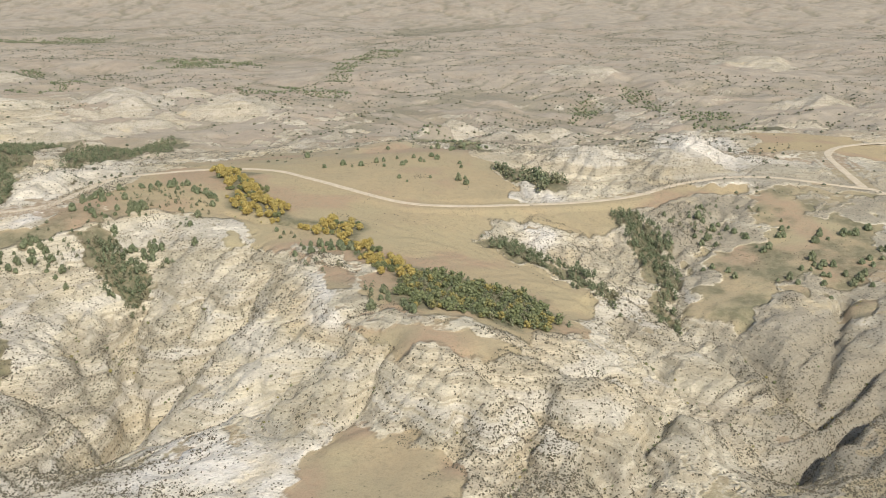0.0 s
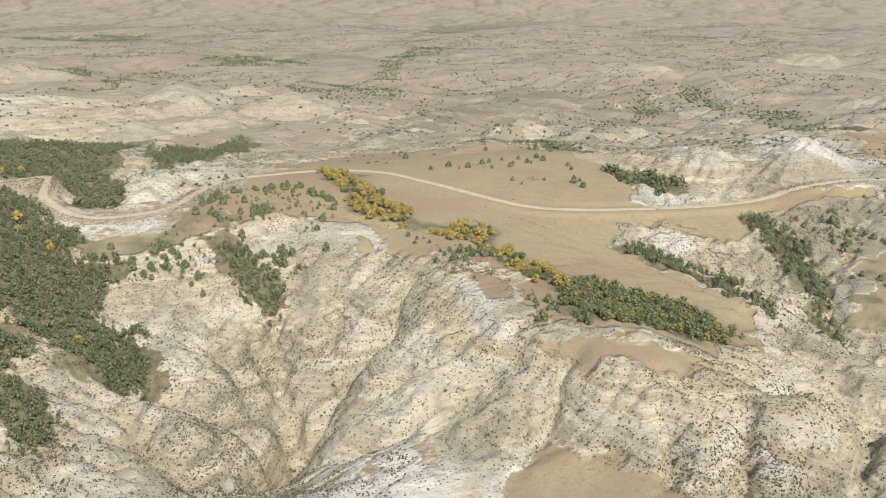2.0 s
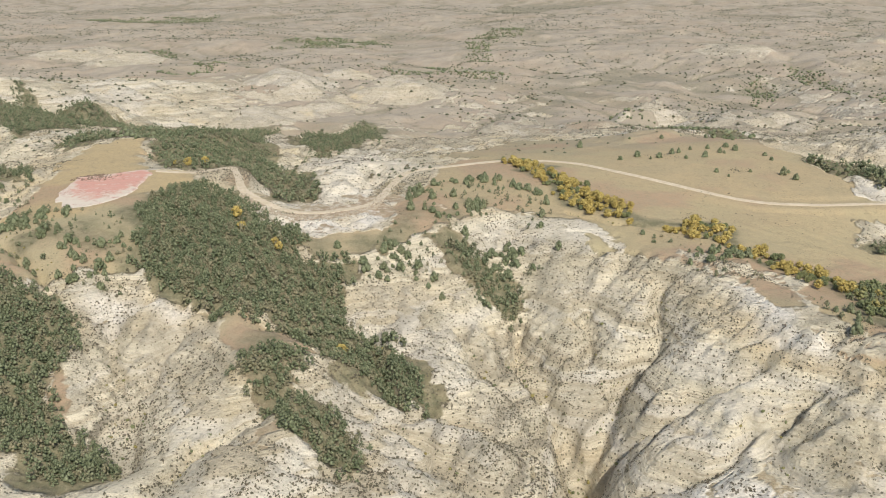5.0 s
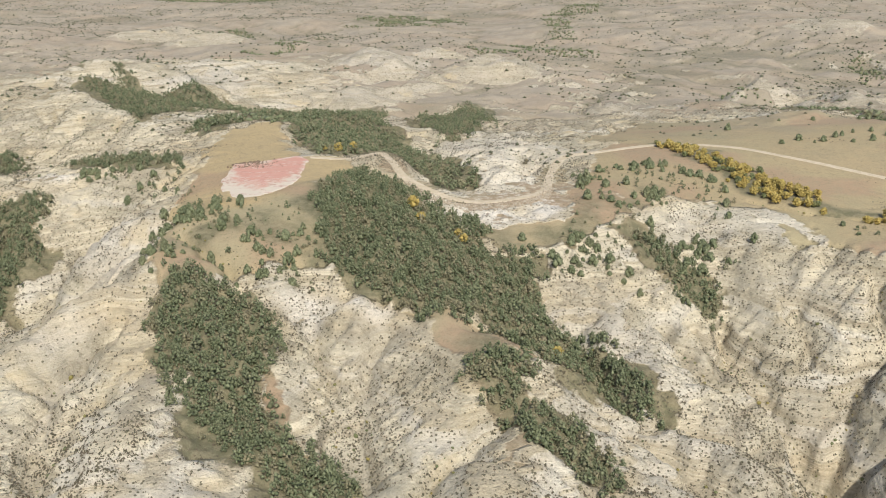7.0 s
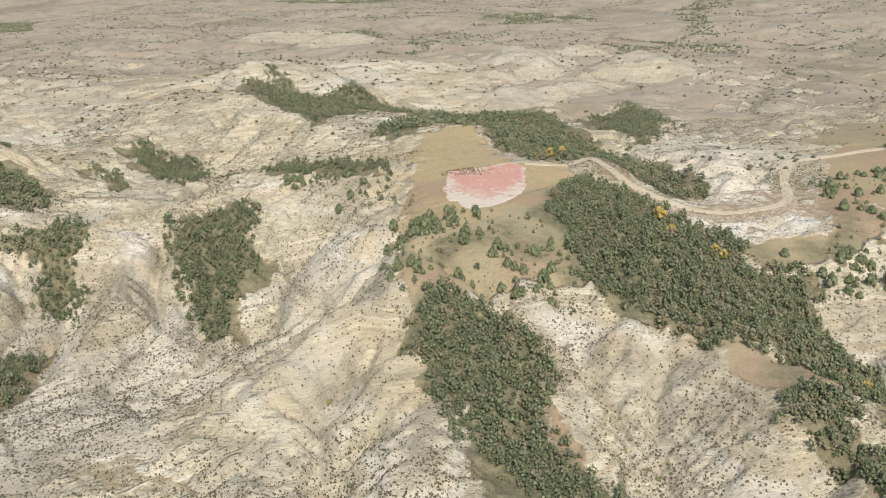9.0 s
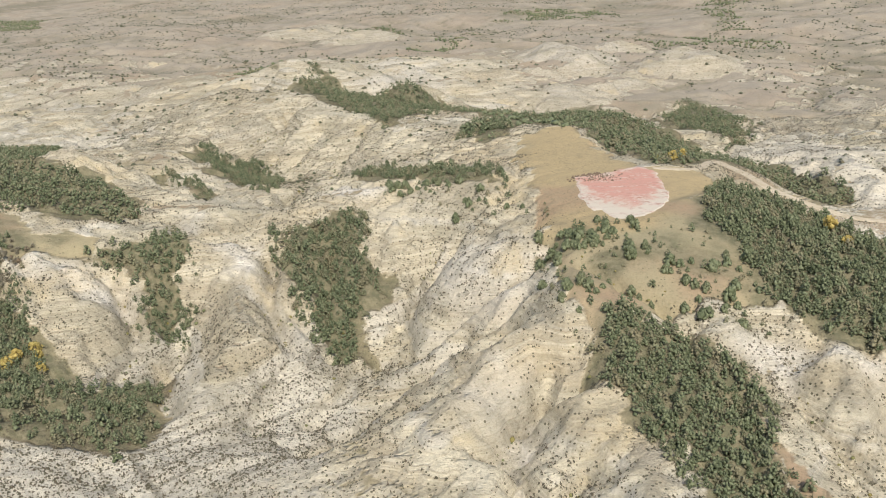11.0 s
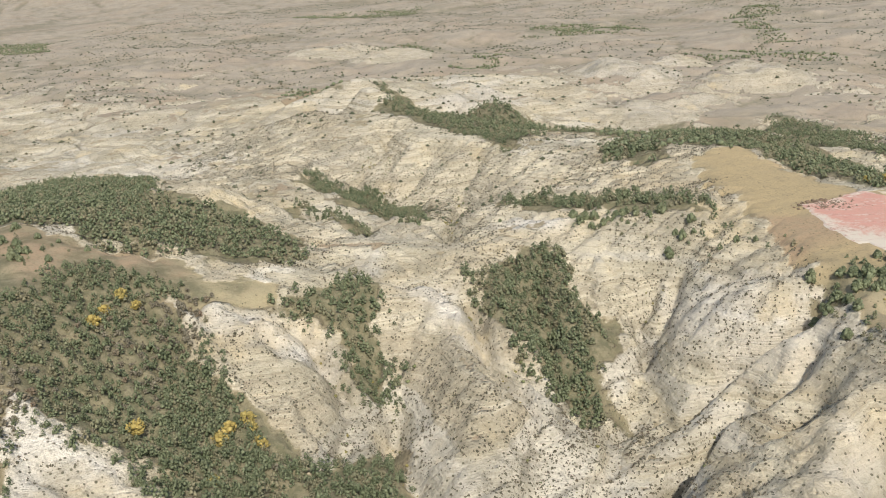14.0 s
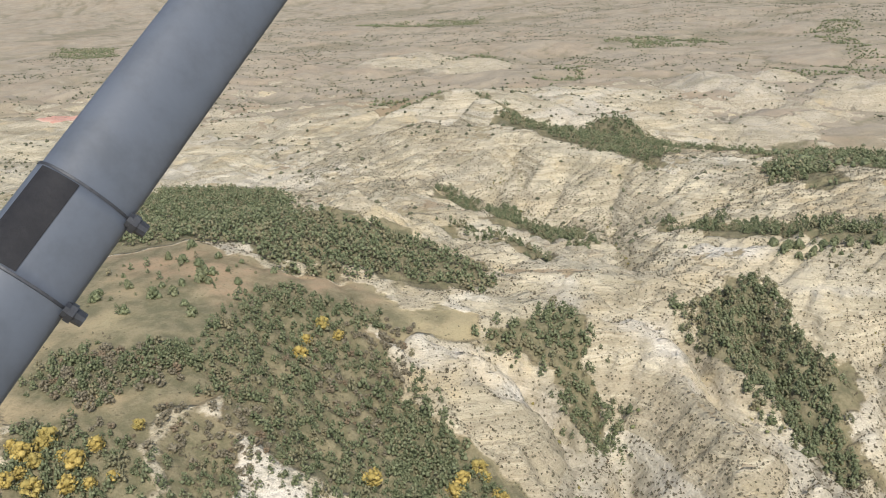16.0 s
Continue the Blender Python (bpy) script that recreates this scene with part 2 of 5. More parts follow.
landform("spur_a", [(-149, 493, 48), (-141, 449, 34), (-127, 412, 27)])
landform("gully_b", [(-131, 479, 44), (-125, 427, 32), (-117, 399, 28), (-138, 366, 21), (-145, 331, 17)])
landform("ridge_c", [(-116, 501, 52), (-83, 467, 54), (-58, 450, 55), (-42, 396, 57)])
landform("canyon_c", [(-73, 394, 52), (-92, 389, 39), (-113, 372, 26), (-122, 351, 22)])
landform("spur_d", [(-225, 468, 50), (-193, 449, 39), (-159, 424, 33), (-146, 389, 24)])
landform("spur_e", [(-244, 371, 47), (-215, 363, 37), (-177, 340, 35), (-156, 332, 21)])
landform("road_bank", [(-284, 504, 62), (-254, 507, 62), (-227, 513, 63), (-209, 556, 65)])
landform("wood_gully", [(-330, 477, 73), (-294, 438, 63), (-259, 411, 52), (-227, 389, 41), (-198, 366, 34), (-175, 354, 31)])
landform("spur_f", [(-238, 452, 45), (-217, 440, 40), (-199, 405, 36), (-186, 379, 31)])
landform("spur_g", [(-283, 401, 58), (-265, 384, 55), (-238, 370, 44), (-219, 356, 37), (-193, 339, 33)])
landform("small_gully", [(-270, 364, 55), (-250, 347, 47), (-231, 333, 37), (-222, 320, 34)])
landform("spur_h", [(-338, 416, 58), (-303, 401, 58), (-296, 375, 49), (-284, 341, 45), (-261, 311, 46)])
landform("west_gully", [(-385, 409, 65), (-366, 374, 52), (-349, 343, 42), (-329, 319, 38), (-318, 305, 37)])
landform("west_spur", [(-414, 454, 74), (-409, 409, 70), (-408, 379, 63), (-402, 353, 53), (-379, 318, 51), (-356, 297, 45)])
landform("gully_i", [(-162, 479, 41), (-165, 425, 33), (-150, 399, 27), (-145, 369, 20)])
landform("hollow", [(-367, 800, 43), (-316, 633, 58), (-287, 575, 59), (-264, 584, 57)])
landform("back_knob", [(-294, 677, 56), (-267, 679, 58), (-245, 637, 60)])
landform("canyon", [(-511, 524, 55), (-503, 479, 42), (-492, 451, 34), (-496, 400, 31), (-496, 356, 34), (-499, 322, 35)])
landform("pad_spur", [(-436, 523, 72), (-444, 469, 66), (-454, 448, 55), (-451, 410, 51), (-442, 361, 52), (-450, 337, 39)])
landform("pad_bench", [(-426, 682, 74), (-443, 638, 74), (-429, 544, 75), (-401, 475, 77), (-374, 481, 78), (-354, 557, 75)])
landform("juniper_draw", [(-509, 545, 61), (-517, 505, 53), (-506, 479, 43), (-495, 454, 35), (-496, 434, 31), (-503, 405, 29), (-504, 372, 33)])
landform("crest_j", [(-566, 518, 62), (-557, 483, 57), (-538, 445, 53), (-537, 420, 47), (-541, 401, 39)])
landform("crest_k", [(-485, 539, 62), (-495, 503, 48), (-486, 464, 40), (-492, 451, 34)])
landform("knife", [(-436, 435, 63), (-452, 425, 50), (-471, 409, 41), (-484, 387, 36)])
landform("dark_gully", [(-441, 401, 59), (-459, 399, 48), (-474, 400, 40), (-487, 376, 36)])
landform("crest_l", [(-407, 420, 70), (-425, 401, 66), (-441, 385, 61), (-452, 368, 52)])
landform("pad_shoulder", [(-413, 482, 76), (-430, 479, 73), (-453, 475, 65), (-469, 479, 54)])
landform("crest_m", [(-630, 468, 65), (-605, 435, 52), (-590, 416, 39), (-578, 409, 33)])
landform("gully_n", [(-583, 463, 50), (-572, 439, 41), (-571, 415, 35), (-558, 385, 35)])
landform("back_crest", [(-617, 517, 65), (-585, 527, 64), (-550, 541, 62), (-520, 564, 63), (-492, 567, 68), (-453, 547, 71)])
landform("back_valley", [(-683, 589, 67), (-624, 574, 61), (-576, 556, 63), (-558, 591, 60), (-518, 639, 59)])
landform("cliff_top", [(-774, 1007, 44), (-672, 868, 62), (-602, 791, 55), (-536, 717, 54), (-485, 635, 67)])
landform("peak", [(-755, 1040, 49), (-752, 1114, 56), (-703, 1049, 51)])
landform("peak_tip", [(-716, 951, 75), (-704, 946, 80), (-694, 941, 73)])
landform("peak_foot", [(-752, 960, 57), (-728, 915, 59), (-690, 902, 60), (-664, 925, 57), (-670, 972, 56), (-705, 992, 55)])
landform("grove_slope", [(-686, 1050, 51), (-606, 929, 44), (-545, 926, 35)])
landform("dome", [(-637, 1038, 46), (-619, 1138, 40), (-566, 1053, 32)])
landform("west_hill", [(-763, 404, 88), (-765, 439, 89), (-762, 488, 90), (-741, 495, 90)])
landform("west_grove", [(-882, 735, 44), (-729, 527, 88), (-687, 519, 78), (-645, 522, 68)])
landform("red_crest", [(-710, 477, 85), (-677, 484, 76), (-643, 487, 69), (-602, 517, 63)])
landform("shrub_slope", [(-750, 387, 86), (-719, 394, 86), (-698, 408, 84), (-682, 421, 75)])
landform("shrub_foot", [(-709, 375, 82), (-689, 369, 76), (-675, 361, 69)])
landform("near_west", [(-724, 356, 81), (-703, 348, 76)])
landform("west_back", [(-974, 892, 26), (-954, 994, 24), (-850, 869, 27)])
landform("white_knob", [(-752, 649, 64), (-766, 784, 43), (-706, 649, 64), (-659, 602, 60)])
landform("line_spur", [(-669, 661, 66), (-655, 672, 55), (-638, 688, 42), (-619, 705, 29)])
landform("grove_gully", [(-666, 417, 66), (-648, 415, 56), (-628, 401, 48)])
landform("north_slope", [(-395, 785, 57), (-300, 800, 38), (-150, 820, 42), (-27, 817, 52), (60, 805, 48), (131, 960, 21), (163, 882, 40)])
landform("north_foot", [(-477, 1100, 10), (-319, 1036, 10), (-150, 1060, 8), (0, 1130, 4), (94, 1290, -8)])
landform("pale_butte", [(-520, 1480, 4), (-460, 1468, 20), (-400, 1490, 6)])
landform("west_plain", [(-900, 1000, 25), (-830, 833, 26), (-1000, 1200, 10)])
landform("south_side", [(-900, 150, 60), (-500, 120, 30), (0, 80, 25), (500, 100, 30)])
ROAD = [(305, 618, 54), (300, 631, 55), (282, 636, 56), (257, 645, 58), (231, 653, 59), (203, 654, 58), (168, 642, 56), (135, 618, 54), (114, 609, 53), (82, 602, 52), (43, 593, 53), (6, 587, 54), (-31, 592, 56), (-88, 636, 60), (-126, 670, 60), (-167, 678, 59), (-207, 645, 63), (-232, 632, 62), (-240, 598, 61), (-245, 554, 63), (-261, 538, 63), (-279, 531, 63), (-296, 535, 65), (-320, 557, 69), (-332, 589, 70), (-344, 614, 68), (-356, 581, 74), (-377, 574, 76)]
BRANCH = [(297, 635, 55), (301, 683, 58), (310, 733, 59), (334, 774, 57), (367, 806, 54), (403, 831, 51)]
landform("road", ROAD)
landform("branch", BRANCH)
for gx in range(-3200, 3300, 400):
    for gy in (-1400, -700, 1350, 1700, 2100, 2600, 3200, 4000, 5000):
        if gy > 1400 or abs(gx + 300) > 300 or gy < 0:
            anchors.append(np.array((gx, gy, 0.0 if gy > 0 else 25.0)))
for gx in (-2600, -1800, -1300, 800, 1200, 1800, 2600):
    for gy in (200, 500, 800):
        anchors.append(np.array((gx, gy, 35.0)))
PAD = [(-414, 553), (-402, 560), (-381, 572), (-373, 544), (-372, 517), (-381, 495), (-393, 490), (-406, 507), (-412, 533)]
MEADOWS = {}
MEADOWS["pad_bench"] = [(-455, 651), (-445, 664), (-427, 691), (-417, 660), (-398, 614), (-382, 579), (-356, 583), (-345, 556), (-355, 523), (-366, 502), (-376, 478), (-387, 468), (-406, 476), (-424, 504), (-438, 555), (-441, 596)]
MEADOWS["meadow"] = [(-227, 523), (-214, 641), (-171, 716), (-81, 709), (-11, 750), (33, 694), (56, 604), (114, 613), (210, 649), (217, 633), (158, 603), (118, 589), (113, 561), (98, 557), (61, 579), (34, 564), (19, 536), (51, 503), (75, 468), (79, 437), (62, 402), (36, 375), (16, 378), (-11, 384), (-28, 411), (-56, 476), (-90, 493), (-123, 532), (-157, 547), (-204, 553)]
MEADOWS["rim"] = [(-46, 385), (-21, 383), (11, 369), (30, 364), (15, 346), (-10, 361)]
MEADOWS["knoll"] = [(-62, 278), (-53, 302), (-38, 326), (-26, 325), (-16, 309), (-2, 302), (8, 286), (12, 268), (-30, 258)]
MEADOWS["pad_skirt"] = [(-426, 504), (-406, 476), (-387, 452), (-352, 438), (-336, 448), (-343, 480), (-350, 523), (-366, 500), (-384, 474)]
MEADOWS["east"] = [(164, 513), (203, 566), (241, 571), (268, 535), (251, 496), (224, 498), (194, 486), (164, 460), (134, 461)]
MEADOWS["westhill"] = [(-763, 389), (-776, 439), (-784, 492), (-755, 499), (-710, 477), (-679, 489), (-635, 490), (-630, 474), (-658, 460), (-694, 446), (-706, 398), (-715, 370), (-741, 358)]
MEADOWS["spur"] = [(-303, 398), (-290, 398), (-265, 390), (-242, 382), (-258, 375), (-272, 365), (-278, 365), (-286, 385)]
MEADOWS["roadside"] = [(-278, 506), (-238, 506), (-245, 484), (-263, 475)]
MEADOWS["hollow"] = [(-348, 377), (-334, 365), (-327, 344), (-335, 335)]
MEADOWS["eastfield"] = [(290, 877), (375, 929), (399, 822), (348, 713), (318, 747), (256, 742)]
MEADOWS["westbench"] = [(-199, 600), (-166, 666), (-132, 541), (-81, 469), (-43, 443), (-34, 404), (-52, 394), (-75, 462), (-103, 514), (-128, 507), (-149, 521), (-174, 551)]
MEADOWS["hilltop"] = [(-216, 708), (-157, 868), (-71, 814), (-1, 810), (35, 707), (45, 627), (22, 597), (-14, 606), (-92, 663), (-162, 698)]
MEADOWS["padfoot"] = [(-413, 477), (-390, 465), (-373, 450), (-357, 436), (-377, 426), (-390, 396), (-399, 403), (-403, 416), (-417, 421), (-410, 435), (-424, 446), (-414, 458), (-423, 468)]
MEADOWS["padsouth"] = [(-421, 495), (-392, 469), (-355, 470), (-328, 437), (-320, 419), (-331, 428), (-357, 435), (-375, 430), (-401, 440)]
MEADOWS["roadcut"] = [(-268, 503), (-234, 511), (-203, 559), (-178, 567), (-182, 528), (-207, 505), (-230, 479), (-251, 481), (-267, 483)]
MEADOWS["eastbrush"] = [(129, 457), (147, 514), (166, 547), (221, 632), (302, 613), (226, 442), (202, 444), (189, 472), (151, 447)]
MEADOWS["westlow"] = [(-763, 389), (-706, 398), (-681, 391), (-659, 374), (-645, 369), (-666, 358), (-680, 370), (-690, 373), (-696, 365), (-685, 350), (-726, 335)]
PALE_CLAY = {}
PALE_CLAY["hillpatch"] = [(-84, 734), (-69, 771), (-39, 740), (-41, 702), (-71, 699)]
PALE_CLAY["streak"] = [(-695, 380), (-687, 371), (-678, 373), (-661, 366), (-644, 359), (-670, 348), (-680, 363), (-688, 369)]
PALE_CLAY["pad"] = [(-363, 419), (-340, 426), (-304, 405), (-322, 402), (-353, 409)]
PALE_CLAY["padspur"] = [(-481, 528), (-453, 507), (-429, 504), (-411, 476), (-424, 445), (-440, 429), (-459, 456), (-476, 485)]
PALE_CLAY["crestl"] = [(-443, 387), (-429, 394), (-419, 380), (-407, 368), (-420, 361), (-439, 364)]
PALE_CLAY["lobe"] = [(-634, 459), (-618, 467), (-603, 454), (-613, 441), (-626, 446)]
PALE_CLAY["knob"] = [(-81, 458), (-63, 435), (-40, 395), (-49, 385), (-66, 400)]
PALE_CLAY["crest"] = [(-581, 504), (-568, 504), (-540, 465), (-549, 462)]
PALE_CLAY["hump"] = [(-621, 529), (-601, 536), (-598, 516), (-611, 508)]
PALE_CLAY["bowl"] = [(-127, 297), (-121, 337), (-76, 314), (-32, 326), (-48, 312), (-62, 285)]
PALE_CLAY["west_face"] = [(-651, 454), (-651, 467), (-636, 469), (-624, 473), (-622, 458), (-634, 450), (-647, 447)]
PALE_CLAY["hedge_hump"] = [(-549, 592), (-530, 591), (-511, 570), (-529, 561), (-544, 568)]
PALE_CLAY["bend"] = [(-239, 513), (-209, 516), (-208, 502), (-227, 492)]
PALE_CLAY["behind_road"] = [(-324, 731), (-284, 786), (-236, 710), (-229, 636), (-245, 580), (-279, 556), (-302, 633)]
PALE_CLAY["dome"] = [(-645, 1076), (-628, 1192), (-577, 1101), (-557, 1080), (-569, 998), (-615, 1000)]
PALE_CLAY["far_bluff"] = [(-549, 1319), (-529, 1625), (-417, 1387), (-407, 1292), (-483, 1252)]
PALE_CLAY["road_bank"] = [(-300, 528), (-279, 520), (-258, 526), (-241, 545), (-233, 562), (-226, 548), (-238, 522), (-262, 509), (-290, 515)]
PALE_CLAY["hill"] = [(42, 630), (63, 647), (79, 613), (51, 599)]
PALE_CLAY["bank"] = [(45, 566), (64, 575), (80, 553), (60, 531), (47, 543)]
PALE_CLAY["butte"] = [(160, 721), (221, 927), (260, 945), (250, 752), (230, 675), (174, 671)]
GROVES = {}
GROVES["big"] = [(-359, 513), (-345, 558), (-324, 548), (-302, 514), (-281, 501), (-272, 488), (-274, 467), (-251, 476), (-246, 467), (-248, 442), (-236, 429), (-218, 416), (-209, 395), (-201, 373), (-207, 370), (-221, 376), (-238, 381), (-259, 394), (-277, 402), (-294, 401), (-315, 419), (-332, 434), (-343, 454), (-357, 479)]
GROVES["west"] = [(-397, 404), (-391, 418), (-378, 415), (-365, 408), (-352, 402), (-345, 384), (-347, 366), (-340, 347), (-323, 334), (-306, 316), (-307, 303), (-328, 303), (-332, 318), (-349, 319), (-364, 333), (-377, 347), (-391, 374), (-399, 384)]
GROVES["small"] = [(-272, 371), (-258, 378), (-246, 377), (-248, 357), (-238, 349), (-229, 340), (-219, 330), (-222, 317), (-232, 318), (-242, 330), (-252, 338), (-265, 350), (-274, 360)]
GROVES["strip"] = [(-193, 514), (-180, 506), (-166, 486), (-164, 467), (-179, 471), (-190, 486), (-205, 501)]
GROVES["back"] = [(-439, 761), (-454, 1014), (-413, 1057), (-367, 800), (-328, 676), (-302, 644), (-281, 581), (-294, 549), (-316, 582), (-344, 631), (-357, 590), (-377, 589), (-404, 641)]
GROVES["back2"] = [(-357, 907), (-325, 1117), (-287, 972), (-298, 794), (-320, 746)]
GROVES["back3"] = [(-600, 925), (-560, 948), (-520, 930), (-480, 880), (-440, 780), (-424, 700), (-445, 715), (-480, 800), (-530, 870)]
GROVES["creekwood"] = [(-7, 461), (20, 456), (48, 443), (61, 409), (37, 388), (14, 393), (-9, 391), (-23, 422)]
GROVES["eastgully"] = [(117, 593), (132, 584), (142, 546), (136, 506), (124, 468), (129, 447), (115, 456), (121, 498), (114, 545)]
GROVES["draw"] = [(23, 541), (40, 540), (59, 521), (82, 498), (91, 475), (93, 449), (84, 466), (69, 491), (45, 511), (26, 529)]
GROVES["juniper"] = [(-558, 519), (-543, 535), (-518, 548), (-510, 531), (-505, 510), (-501, 491), (-502, 464), (-496, 451), (-508, 446), (-521, 459), (-534, 478), (-551, 499)]
GROVES["hedge"] = [(-562, 695), (-518, 632), (-483, 594), (-468, 598), (-453, 572), (-452, 565), (-473, 573), (-512, 589), (-543, 613)]
GROVES["hillside"] = [(-738, 1111), (-686, 1050), (-625, 976), (-570, 963), (-538, 946), (-554, 818), (-560, 771), (-588, 791), (-627, 846), (-689, 933), (-672, 971)]
GROVES["line"] = [(-718, 766), (-693, 739), (-672, 735), (-648, 734), (-606, 653), (-591, 613), (-605, 612), (-627, 629), (-652, 651), (-696, 725)]
GROVES["lower_line"] = [(-682, 631), (-667, 636), (-644, 612), (-620, 584), (-615, 565), (-631, 577), (-665, 621)]
GROVES["patch"] = [(-496, 774), (-475, 762), (-466, 735), (-480, 688), (-499, 702)]
GROVES["westgrove"] = [(-794, 494), (-920, 741), (-931, 811), (-879, 821), (-794, 712), (-743, 589), (-711, 565), (-692, 574), (-667, 558), (-640, 537), (-628, 520), (-635, 509), (-651, 506), (-669, 505), (-683, 489), (-697, 492), (-708, 483), (-727, 497), (-754, 503), (-772, 497)]
GROVES["notch"] = [(-615, 494), (-605, 513), (-592, 495), (-587, 482), (-589, 468), (-602, 463), (-619, 470), (-630, 472), (-623, 484)]
GROVES["notch_brush"] = [(-602, 463), (-589, 474), (-579, 467), (-577, 450), (-586, 443), (-598, 453)]
GROVES["autumn"] = [(-656, 468), (-651, 447), (-643, 435), (-630, 420), (-620, 412), (-607, 401), (-604, 386), (-626, 364), (-641, 368), (-651, 372), (-662, 366), (-680, 372), (-690, 376), (-696, 393), (-709, 408), (-715, 451), (-702, 466), (-683, 470), (-667, 467)]
GROVES["corner_woods"] = [(-701, 377), (-691, 378), (-679, 371), (-674, 359), (-672, 348), (-665, 341), (-676, 334), (-692, 340)]
GROVES["foot_brush"] = [(-641, 368), (-628, 365), (-609, 388), (-604, 397), (-588, 404), (-572, 422), (-565, 393), (-599, 378), (-634, 358)]
GROVES["corner"] = [(-739, 355), (-725, 360), (-707, 364), (-695, 345), (-726, 335)]
GROVES["shrubs"] = [(-750, 387), (-733, 402), (-709, 403), (-702, 388), (-723, 369), (-741, 373)]
GROVES["canyonfoot"] = [(-667, 429), (-649, 431), (-622, 409), (-605, 396), (-585, 387), (-570, 401), (-557, 375), (-558, 359), (-574, 364), (-599, 359), (-620, 351)]
GROVES["scrub"] = [(-742, 390), (-737, 401), (-714, 408), (-703, 404), (-699, 393), (-709, 375), (-726, 366)]
GOLDEN = {}
GOLDEN["creek"] = [(-169, 679), (-148, 671), (-129, 616), (-113, 592), (-89, 551), (-64, 552), (-49, 537), (-43, 502), (-26, 479), (-10, 459), (-12, 436), (-27, 441), (-43, 468), (-63, 510), (-90, 539), (-124, 554), (-138, 586)]

GULLIES = []
GULLIES.append((12, 7, [(-618, 467), (-600, 449), (-592, 436), (-591, 414)]))
GULLIES.append((10, 6, [(-557, 502), (-539, 461), (-529, 448)]))
GULLIES.append((12, 6, [(-537, 458), (-523, 431), (-523, 408), (-522, 384)]))
GULLIES.append((10, 6, [(-412, 397), (-419, 378), (-423, 361)]))
GULLIES.append((11, 6, [(-193, 449), (-178, 411), (-160, 383)]))
GULLIES.append((11, 6, [(-214, 359), (-190, 338), (-170, 317)]))
GULLIES.append((10, 5, [(-94, 471), (-101, 435), (-112, 414)]))
GULLIES.append((10, 5, [(-55, 372), (-76, 365), (-94, 345), (-111, 336)]))
GULLIES.append((9, 5, [(-25, 366), (-33, 344), (-41, 328)]))
GULLIES.append((10, 5, [(40, 338), (30, 306), (22, 279)]))
GULLIES.append((10, 6, [(97, 353), (78, 312), (67, 279)]))
GULLIES.append((12, 7, [(219, 470), (190, 420), (165, 375)]))
GULLIES.append((10, 5, [(-336, 404), (-324, 367), (-313, 331)]))
GULLIES.append((9, 5, [(-231, 437), (-224, 396), (-213, 376)]))
GULLIES.append((9, 5, [(-406, 390), (-425, 377), (-431, 360)]))
GULLIES.append((9, 5, [(-406, 347), (-405, 323), (-401, 295)]))
GULLIES.append((12, 7, [(-416, 389), (-427, 368), (-425, 345), (-410, 312)]))
GULLIES.append((10, 6, [(-481, 527), (-486, 489), (-480, 448)]))
GULLIES.append((13, 6, [(-163, 464), (-150, 408), (-140, 382), (-145, 361)]))
GULLIES.append((14, 8, [(-73, 390), (-93, 390), (-113, 381), (-129, 380), (-143, 364), (-146, 327)]))
GULLIES.append((10, 5, [(-129, 471), (-130, 428), (-122, 405), (-117, 398)]))
GULLIES.append((12, 6, [(-194, 371), (-182, 370), (-163, 366), (-151, 355), (-144, 338)]))
GULLIES.append((10, 5, [(-64, 368), (-73, 348), (-71, 332)]))
GULLIES.append((9, 5, [(-114, 340), (-124, 341), (-137, 338), (-144, 327)]))
GULLIES.append((14, 7, [(91, 441), (96, 406), (105, 378), (121, 352), (127, 328), (133, 315)]))
GULLIES.append((14, 8, [(122, 460), (129, 440), (146, 422), (156, 392), (161, 365)]))
GULLIES.append((12, 7, [(161, 365), (184, 385), (206, 401)]))
GULLIES.append((18, 12, [(133, 315), (152, 335), (178, 359), (194, 369)]))
GULLIES.append((9, 5, [(53, 355), (72, 366), (84, 363), (91, 355)]))
GULLIES.append((11, 6, [(22, 343), (47, 321), (59, 312), (62, 285)]))
GULLIES.append((8, 4, [(8, 325), (6, 313), (2, 298)]))
GULLIES.append((10, 5, [(-178, 460), (-163, 415), (-145, 387), (-138, 377), (-149, 338)]))
GULLIES.append((14, 9, [(-164, 467), (-165, 434), (-151, 405), (-145, 387), (-142, 369)]))
GULLIES.append((14, 9, [(-107, 433), (-126, 408), (-140, 380)]))
GULLIES.append((10, 5, [(-305, 399), (-311, 380), (-311, 352), (-302, 312)]))
GULLIES.append((9, 5, [(-261, 342), (-275, 324), (-283, 306)]))
GULLIES.append((10, 5, [(-374, 425), (-391, 435), (-405, 452)]))
GULLIES.append((9, 13, [(-436, 422), (-441, 419), (-452, 416), (-468, 420), (-480, 415), (-489, 395), (-495, 376)]))
GULLIES.append((10, 7, [(-452, 442), (-464, 432), (-474, 424), (-482, 414)]))
GULLIES.append((12, 7, [(-430, 446), (-444, 437), (-456, 436)]))
GULLIES.append((12, 6, [(-495, 454), (-499, 424), (-505, 397)]))
GULLIES.append((12, 6, [(-579, 464), (-576, 439), (-571, 415), (-558, 385)]))
GULLIES.append((3.5, 2.2, [(-133, 558), (-112, 542), (-85, 535), (-61, 524), (-45, 494), (-31, 467)]))
GULLIES.append((10, 5, [(-535, 471), (-518, 453), (-508, 442)]))
GULLIES.append((9, 10, [(-427, 463), (-442, 460), (-457, 457), (-471, 449), (-482, 446)]))
